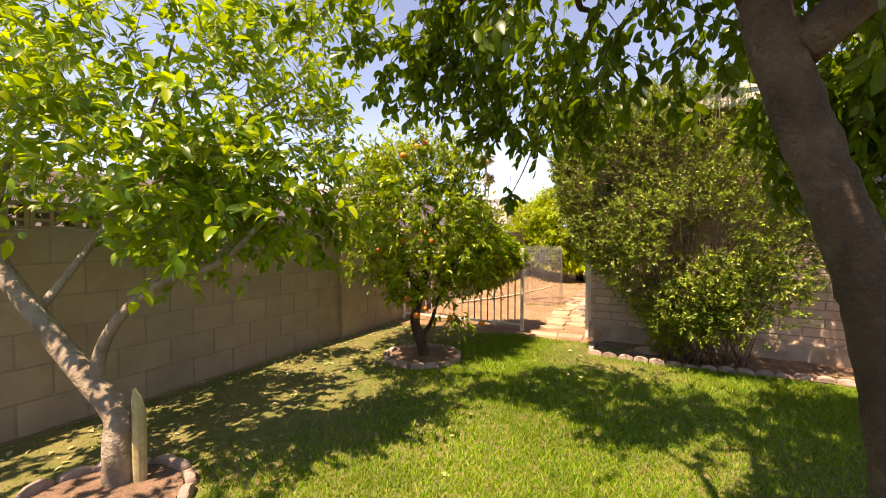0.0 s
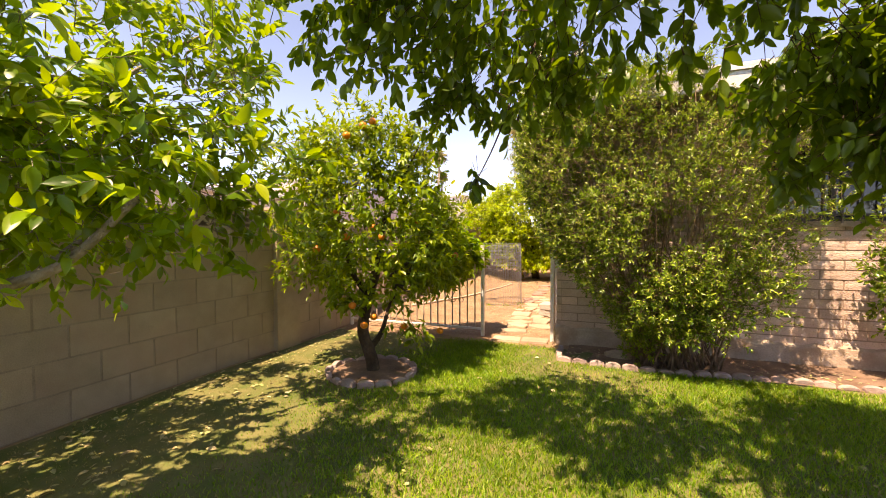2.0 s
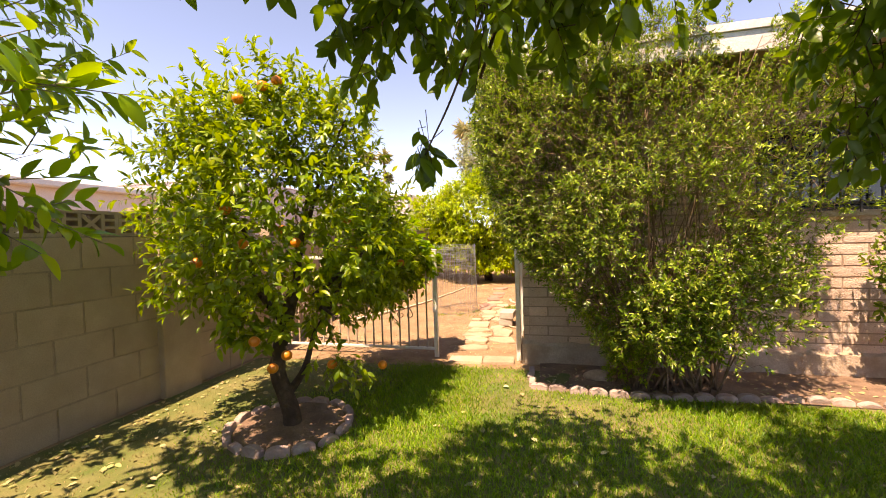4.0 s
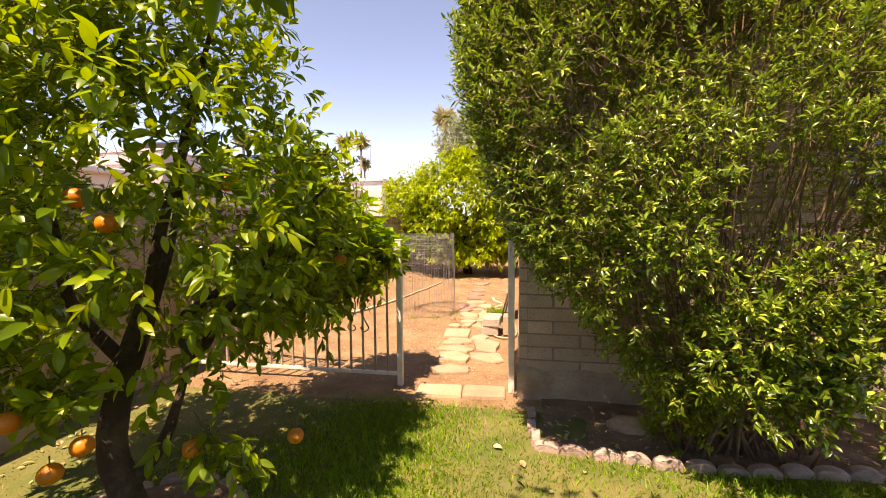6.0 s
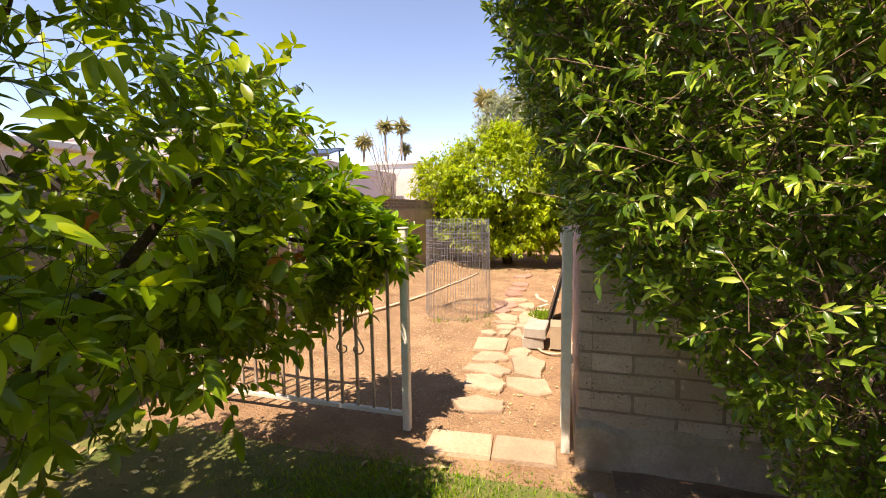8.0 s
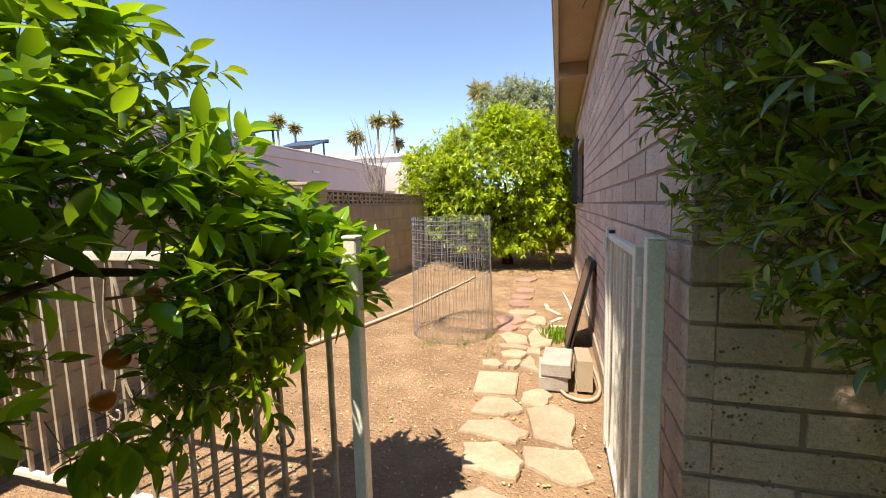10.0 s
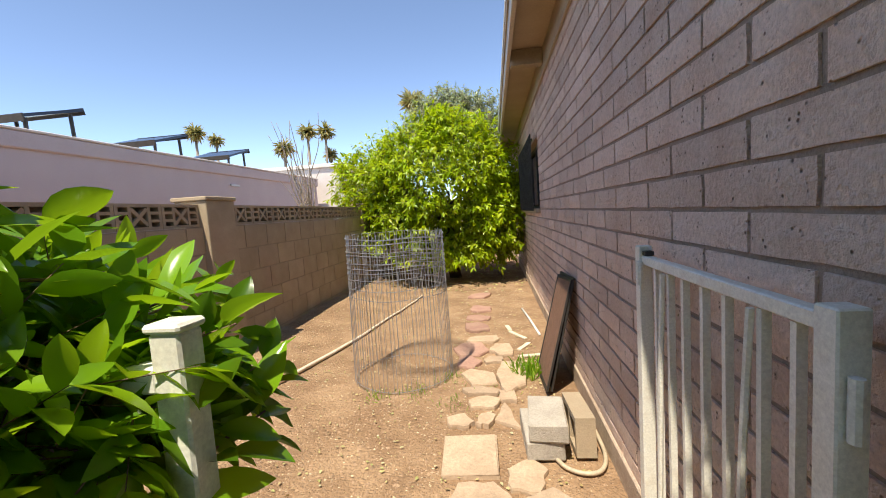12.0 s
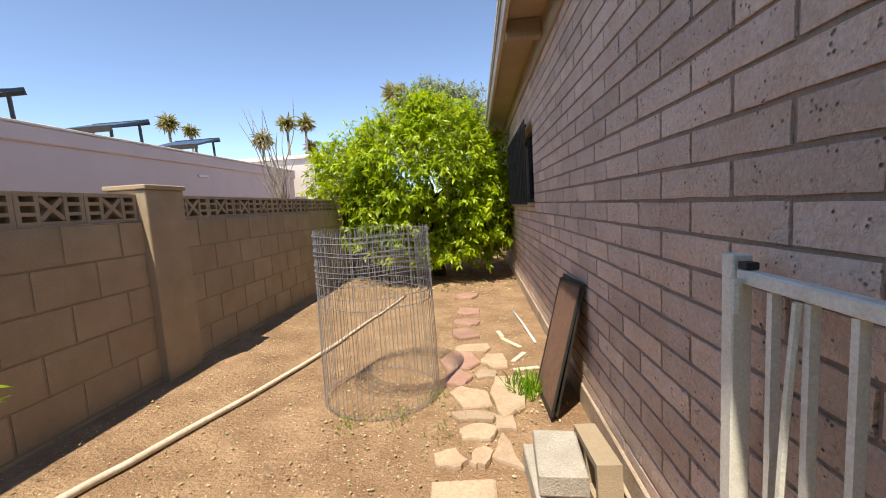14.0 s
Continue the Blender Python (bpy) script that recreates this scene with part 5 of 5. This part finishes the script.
for k in range(84):
    a = Vector((0.38 + sr2.uniform(-0.3, 0.42), 5.06 + sr2.uniform(-0.16, 0.14), 0.02))
    zt = sr2.uniform(1.5, 2.7)
    l, r_, nn = shrub_bounds(zt)
    u = ((k * 0.618) % 1.0)
    b = Vector((a.x + 0.8 * (l + (r_ - l) * u - a.x), nn + sr2.uniform(0.05, 0.55), zt))
    out_y = float(shrub_bounds(0.55 * zt)[2]) + sr2.uniform(0.12, 0.5)
    mid = a.lerp(b, 0.5) + Vector((sr2.uniform(-0.07, 0.07), 0, 0))
    mid.y = min(max(mid.y, out_y), 5.3)
    p = smooth_path([a, a.lerp(mid, 0.5) + Vector((sr2.uniform(-0.04, 0.04), sr2.uniform(-0.04, 0.04), 0)), mid, b], 4)
    part("stem", tube(bmesh.new(), p, taper(sr2.uniform(0.005, 0.011), 0.0025, len(p)), 5), M_STEM, shrub, smooth=True)
NS = 16000
zs = rg.uniform(0.35, 2.95, NS)
l, r_, nn = shrub_bounds(zs)
u = rg.uniform(0, 1, NS) ** np.where(rg.uniform(size=NS) < 0.6, 1.0, 1.9)
depth = rg.uniform(0, 1, NS) ** 2.1
xs = l + (r_ - l) * u
edge_round = 0.25 * np.clip(2 * u - 1, 0, 1) ** 3
ys = nn + edge_round + (5.4 - nn - edge_round) * depth
pts = np.stack([xs, ys, zs], 1)
pts += rg.normal(size=pts.shape) * 0.035
# sprays of leaves with dark gaps between them, thin at middle height where the stems show, close-grown on the sheared side
thin = np.exp(-((zs - 1.25) / 0.42) ** 2) * np.clip((u - 0.16) / 0.2, 0, 1)
ok = (lumps(np.random.default_rng(4), pts * (1, 1, 0.6), 13.0) > -0.28 + 0.42 * thin + 0.4 * np.clip((0.9 - zs), 0, 1) - 0.5 * (u < 0.12) + 0.3 * np.clip((zs - 1.6) / 0.3, 0, 1) * np.clip((u - 0.3) / 0.2, 0, 1)) & (pts[:, 1] < 5.45)
ok &= (zs > 1.05) | (rg.uniform(size=len(zs)) < 0.5)
pts = pts[ok]
zd = rg.uniform(0.6, 2.7, 900)
ld, rd, nd = shrub_bounds(zd)
deep = np.stack([ld + 0.15 + (rd - ld - 0.3) * rg.uniform(size=900), rg.uniform(5.15, 5.42, 900), zd], 1)
zq = rg.uniform(0.95, 2.9, 1500)
side_pts = np.stack([shrub_bounds(zq)[0] - 0.03 + rg.uniform(-0.05, 0.14, 1500), rg.uniform(4.75, 5.42, 1500), zq], 1)
pts = np.concatenate([pts, deep, side_pts[lumps(np.random.default_rng(8), side_pts, 9.0) > -0.5]])
crown(shrub, rg, pts, (0.3, 5.3, 1.2), 10, 0.085, 0.035, L_SHRUB, M_STEM, 0.155, 0.0, 0.0018, 0.6)
# leafier low growth on the sunny side of the shrub
low = np.concatenate([crown_points(rg, (0.33, 4.56, 0.72), (0.36, 0.15, 0.36), 230, 0.2, 0.12, gap=-0.35, keep=lambda q: q[:, 2] > 0.25),
    crown_points(rg, (0.72, 4.56, 0.8), (0.44, 0.14, 0.5), 330, 0.3, 0.12, gap=-0.35, keep=lambda q: q[:, 2] > 0.25)])
crown(shrub, rg, low, (0.5, 5.05, 0.5), 10, 0.10, 0.041, L_SHRUB, M_STEM, 0.17, 0.0, 0.0022, 0.6)
sprout = thing("small_shrub", "small bright green sprouting shrub in the bed", "shrub", (0.12, 4.98, 0))
for k in range(7):
    limb(sprout, (0.1 + 0.02 * k, 5.0, 0.02), (0.0 + 0.045 * k, 4.93 + 0.02 * (k % 3), 0.22), 0.02, 0.006, 0.002, 300 + k, M_STEM, "stem", 5)
crown(sprout, rg, crown_points(rg, (0.1, 4.96, 0.25), (0.17, 0.14, 0.19), 150, 0.3, 0.1, gap=-0.8), (0.1, 4.98, 0.1), 9, 0.06, 0.035, L_CITRUS, M_STEM, 0.2, 0.05, 0.002)
vine = thing("climbing_shrub", "leafy shrub climbing the house front beside the window", "shrub", (2.25, 5.3, 0))
for k in range(5):
    limb(vine, (2.3 + 0.05 * k, 5.35, 0.02), (2.05 + 0.15 * k, 5.25, 1.4), 0.05, 0.014, 0.004, 320 + k, M_STEM, "stem", 6)
crown(vine, rg, crown_points(rg, (2.3, 5.22, 1.0), (0.38, 0.18, 0.7), 170, 0.2, 0.2, gap=-0.4), (2.3, 5.5, 0.8), 9, 0.12, 0.05, L_SHRUB, M_STEM, 0.22, 0.1, 0.0025)

# bright tree at the end of the side yard
far = thing("bright_green_tree", "dense bright yellow-green tree at the end of the yard", "tree", (-2.2, 13.2, 0))
limb(far, (-2.1, 13.3, -0.05), (-2.2, 13.2, 1.4), 0.05, 0.12, 0.09, 400, M_BARK_DARK, "trunk", 10)
for k in range(8):
    limb(far, (-2.2, 13.2, 0.8 + 0.08 * k), (-2.3 + 1.3 * math.cos(k * 0.8), 13.2 + 1.0 * math.sin(k * 0.8), 1.6 + 0.15 * (k % 4)), 0.1, 0.05, 0.012, 410 + k, M_BARK_DARK)
rg = np.random.default_rng(71)
roots = np.concatenate([
    crown_points(rg, (-2.25, 13.2, 1.75), (1.45, 1.25, 1.3), 2300, 0.62, 0.13, 4.5, gap=-0.9, keep=lambda q: (q[:, 2] > 0.4) & (q[:, 0] < -0.82)),
    crown_points(rg, (-3.6, 13.4, 1.75), (0.75, 0.9, 0.95), 650, 0.55, 0.15, 4.5, gap=-0.7, keep=lambda q: q[:, 2] > 0.8),
    crown_points(rg, (-2.3, 13.1, 2.85), (0.5, 0.5, 0.35), 170, 0.3, 0.15, 4.5, gap=-0.8),
    crown_points(rg, (-2.3, 12.6, 1.0), (1.25, 0.6, 0.62), 520, 0.4, 0.15, 4.5, gap=-0.7, keep=lambda q: (q[:, 2] > 0.4)),
    crown_points(rg, (-1.35, 12.9, 1.1), (0.6, 0.7, 0.85), 560, 0.55, 0.15, 4.5, gap=-0.7, keep=lambda q: (q[:, 2] > 0.38) & (q[:, 0] < -0.8))])
crown(far, rg, roots, (-2.3, 13.4, 1.4), 11, 0.24, 0.105, L_FAR, M_BARK_DARK, 0.18, 0.5)


# ---- distance ----
def palm(x, y, h, seed, size):
    r = random.Random(seed)
    t = thing("fan_palm", "tall fan palm with a thin trunk far off", "palm tree", (x, y, 0), group="distant palms")
    part("trunk", tube(bmesh.new(), [(x, y, -0.1), (x + r.uniform(-.3, .3), y, h * 0.5), (x, y, h)], [0.3, 0.22, 0.2], 7), M_BARK, t, smooth=True)
    g = np.random.default_rng(seed)
    n = 150
    d = unit(g.normal(size=(n, 3)) * (1, 1, 0.75) + np.array([0, 0, 0.3]))
    base = np.array([x, y, h + 0.2]) + d * 0.05 * size
    ln = size * g.uniform(0.8, 1.45, n)
    leaf_cloud("fronds", base, d + np.array([0, 0, -0.35]), g.normal(size=(n, 3)) * 0.6 + np.array([0, 0, 1]), ln, L_PALM, t, 0.09)
    m = 30
    a = g.uniform(0, 6.283, m)
    hang = np.stack([np.cos(a) * 0.35, np.sin(a) * 0.35, np.full(m, -1.0)], 1)
    leaf_cloud("dead_fronds", np.array([x, y, h + 0.05]) + hang * (0.12, 0.12, 0.1), hang, np.stack([np.cos(a), np.sin(a), np.zeros(m)], 1), size * g.uniform(0.6, 1.1, m), L_DEAD, t, 0.1)
    return t


EYE_END = (-1.37, 5.7, 1.29)
for i, (dx, dz, dist, size) in enumerate(((-0.759, 0.245, 62, 1.5), (-0.702, 0.222, 68, 1.3), (-0.452, 0.222, 70, 1.6), (-0.405, 0.218, 74, 1.6), (-0.397, 0.16, 76, 1.3), (-0.517, 0.187, 58, 1.5), (-0.18, 0.268, 72, 2.2))):
    palm(EYE_END[0] + dx * dist, EYE_END[1] + dist, EYE_END[2] + dz * dist, 500 + i, size * 0.95)
gum = thing("grey_green_tree", "big airy grey-green tree far behind the yard", "tree", (-4.5, 51, 0))
limb(gum, (-4.5, 51, -0.1), (-4.2, 51, 9), 0.4, 0.5, 0.2, 530, M_BARK, "trunk", 9)
rg = np.random.default_rng(81)
crown(gum, rg, crown_points(rg, (-4.6, 51, 10.0), (5.2, 3.5, 4.6), 1900, 0.2, 0.25, 1.5, gap=-0.3, keep=lambda q: q[:, 2] > 3), (-4.5, 51, 7), 10, 1.1, 0.42, L_OLIVE, M_BARK, 0.2, 0.4, 0.03)
back = thing("hedge_tree", "dark green trees far behind the neighbouring houses", "tree", (-30, 66, 0))
limb(back, (-30, 66, -0.1), (-30, 66, 3), 0.3, 0.4, 0.2, 531, M_BARK, "trunk", 8)
crown(back, rg, crown_points(rg, (-24, 66, 3.6), (16, 3, 3.4), 700, 0.2, 0.25, 0.5, gap=-0.3, keep=lambda q: q[:, 2] > 0.6), (-26, 66, 2), 9, 1.2, 0.5, L_OLIVE, M_BARK, 0.25, 0.3, 0.03)
bare = thing("bare_tree", "small leafless pale tree behind the garden wall", "tree", (-5.9, 15.0, 0))
br = random.Random(14)
limb(bare, (-5.9, 15, -0.1), (-5.8, 15, 1.3), 0.05, 0.06, 0.04, 540, M_BARK, "trunk", 8)
for k in range(20):
    e = Vector((-5.85 + br.uniform(-0.75, 0.55), 15 + br.uniform(-.5, .5), 2.2 + br.uniform(0, 1.7)))
    limb(bare, (-5.8 + br.uniform(-.05, .05), 15, 1.2), e, 0.1, 0.018, 0.005, 550 + k, M_BARK, "branch", 5)

# ---- grass, litter ----
g = np.random.default_rng(91)


def lawn_cover(x, y):
    """How green the lawn is: thin beside the garden wall and the gate, bare in the rings and the bed."""
    c = np.clip((x + 2.78 + 0.3 * np.sin(y * 2.1)) / 0.9, 0.0, 1)
    c *= np.clip((5.5 - y) / 0.35, 0.0, 1)
    q = np.stack([x, y, np.zeros_like(x)], 1)
    c *= np.clip(0.75 + 0.55 * lumps(np.random.default_rng(2), q, 2.2), 0.15, 1)
    c *= 1 - 0.75 * np.exp(-(((x + 0.85) / 0.38) ** 2 + ((y - 4.9) / 0.8) ** 2))
    c *= 1 - 0.6 * np.exp(-(((x + 0.3) / 0.55) ** 2 + ((y - 4.45) / 0.28) ** 2))
    for cx, cy, rr in ((-2.28, 3.88, 0.45), (-2.42, 0.95, 0.46)):
        c *= np.hypot(x - cx, y - cy) > rr
    c *= ~((x > -0.72) & (y > 4.8))
    return c


def blades(name, n, green, material, lo, hi, label, area=(-3.65, 3.0, 0.2, 5.6)):
    x, y = g.uniform(area[0], area[1], n), g.uniform(area[2], area[3], n)
    c = lawn_cover(x, y)
    pick = (g.uniform(size=n) < c) if green else ((g.uniform(size=n) < 0.85 * (1 - c)) & (g.uniform(size=n) < 0.5) & ~((x > -0.72) & (y > 4.8)) & (np.hypot(x + 2.28, y - 3.88) > 0.42) & (y < 5.55))
    x, y = x[pick], y[pick]
    n = len(x)
    z = np.array([lawn_top(a, b) for a, b in zip(x, y)]) - 0.004
    a = g.uniform(0, 6.283, n)
    h = g.uniform(lo, hi, n) * np.clip(0.5 + lawn_cover(x, y), 0.6, 1.2)
    lean = g.normal(size=(n, 2)) * 0.55
    w = g.uniform(0.002, 0.0038, n)
    base = np.stack([x, y, z], 1)
    s = np.stack([np.cos(a), np.sin(a), np.zeros(n)], 1) * w[:, None]
    mid = base + np.stack([lean[:, 0] * h * 0.35, lean[:, 1] * h * 0.35, h * 0.6], 1)
    tip = base + np.stack([lean[:, 0] * h, lean[:, 1] * h, h * 0.95], 1)
    v = np.stack([base - s, base + s, mid + s * 0.75, mid - s * 0.75, tip], 1).reshape(-1, 3)
    F = np.array([(0, 1, 2, 3), (3, 2, 4, -1)])
    f = np.where(F[None] >= 0, F[None] + (np.arange(n) * 5)[:, None, None], -1).reshape(-1, 4)
    ob = new(name, raw_mesh(name, v, f, material))
    return tagged(ob, label, "grass", kind="stuff")


blades("grass", 380000, True, L_GRASS, 0.016, 0.042, "short green lawn grass")
blades("grass", 50000, True, L_GRASS, 0.03, 0.06, "short green lawn grass", (3.0, 5.4, -3.9, 5.5))
blades("grass", 90000, True, L_GRASS, 0.03, 0.06, "short green lawn grass", (-3.6, 3.0, -3.9, 0.2))
blades("dry_grass", 60000, False, L_STRAW, 0.015, 0.04, "sparse straw-coloured dry grass")


def scatter(name, n, area, size, material, label, width, category, skip=None):
    x, y = g.uniform(area[0], area[1], n), g.uniform(area[2], area[3], n)
    if skip is not None:
        k = ~skip(x, y)
        x, y = x[k], y[k]
    n = len(x)
    z = np.array([max(gz(a, b), lawn_top(a, b) if b < 5.5 else 0) + 0.012 for a, b in zip(x, y)])
    a = g.uniform(0, 6.283, n)
    ax = np.stack([np.cos(a), np.sin(a), g.normal(size=n) * 0.15], 1)
    ob = leaf_cloud(name, np.stack([x, y, z], 1), ax, np.array([0, 0, 1.0]) + g.normal(size=(n, 3)) * 0.3, g.uniform(size[0], size[1], n), material, None, width)
    return tagged(ob, label, category)


scatter("fallen_leaves", 170, (-3.6, 1.5, 0.4, 5.4), (0.03, 0.075), L_DEAD, "dry fallen leaves scattered on the lawn", 0.24, "leaves")
scatter("leaf_litter", 520, (-3.68, -2.6, 0.4, 5.4), (0.02, 0.06), L_DEAD, "dry leaf litter along the garden wall", 0.24, "leaves")
scatter("leaf_litter", 260, (-0.6, 2.2, 4.95, 5.45), (0.02, 0.05), L_DEAD, "dry leaf litter in the planting bed", 0.24, "leaves")
scatter("leaf_litter", 700, (-3.6, -0.85, 11.6, 14.5), (0.03, 0.08), L_DEAD, "dry leaf litter under the bright tree", 0.24, "leaves")


scatter("leaf_litter", 2600, (-3.6, -0.85, 5.9, 11.8), (0.008, 0.026), L_DEAD, "small dry leaf bits on the bare dirt", 0.3, "leaves")


def pebbles(name, n, area, lo, hi, material, label):
    """Small angular stones as one mesh of squashed octahedra."""
    x, y = g.uniform(area[0], area[1], n), g.uniform(area[2], area[3], n)
    s = g.uniform(lo, hi, n) * g.uniform(0.4, 1, n)
    z = np.array([gz(a, b) for a, b in zip(x, y)])
    O = np.array([(1, 0, 0), (0, 1, 0), (-1, 0, 0), (0, -1, 0), (0, 0, 0.7), (0, 0, -0.5)])
    v = np.stack([x, y, z], 1)[:, None] + O[None] * s[:, None, None] * g.uniform(0.6, 1.3, (n, 6, 1))
    F = np.array([(0, 1, 4), (1, 2, 4), (2, 3, 4), (3, 0, 4), (1, 0, 5), (2, 1, 5), (3, 2, 5), (0, 3, 5)])
    f = (F[None] + (np.arange(n) * 6)[:, None, None]).reshape(-1, 3)
    ob = new(name, raw_mesh(name, v.reshape(-1, 3), f, material, smooth=False))
    return tagged(ob, label, "gravel", kind="stuff")


M_PEBBLE = mat("pebble", (0.42, 0.28, 0.175), (0.31, 0.20, 0.12), 10, 0.9, 0.3, 80, island=0.25)
pebbles("gravel", 22000, (-3.7, -0.8, 5.75, 12.5), 0.003, 0.011, M_PEBBLE, "small stones and clods on the bare dirt")
M_CHIP = mat("dry_chip", (0.66, 0.54, 0.37), (0.52, 0.40, 0.25), 10, 0.9, 0.2, 80, island=0.3)
pebbles("gravel", 9000, (-3.7, -0.9, 5.75, 11.8), 0.002, 0.009, M_CHIP, "pale dry chips and husks on the bare dirt")
pebbles("gravel", 1500, (-2.6, -1.6, 6.3, 8.6), 0.004, 0.016, M_PEBBLE, "coarser clods on the bare dirt")
for cx, cy, n, hh in ((-1.08, 8.42, 260, 0.11), (-1.9, 8.05, 60, 0.05), (-2.2, 8.0, 50, 0.05), (-1.6, 7.9, 40, 0.05), (-1.7, 8.3, 60, 0.05), (-1.25, 8.15, 40, 0.04)):
    t = thing("weed_tuft", "tuft of green weeds growing in the dirt", "weed", (cx, cy, 0), group="weeds in the dirt")
    q = np.stack([cx + g.normal(size=n) * 0.06, cy + g.normal(size=n) * 0.09, np.full(n, gz(cx, cy))], 1)
    leaf_cloud("foliage", q, g.normal(size=(n, 3)) * 0.45 + np.array([0, 0, 1.0]), g.normal(size=(n, 3)), g.uniform(0.4, 1.1, n) * hh, L_GRASS, t, 0.05)
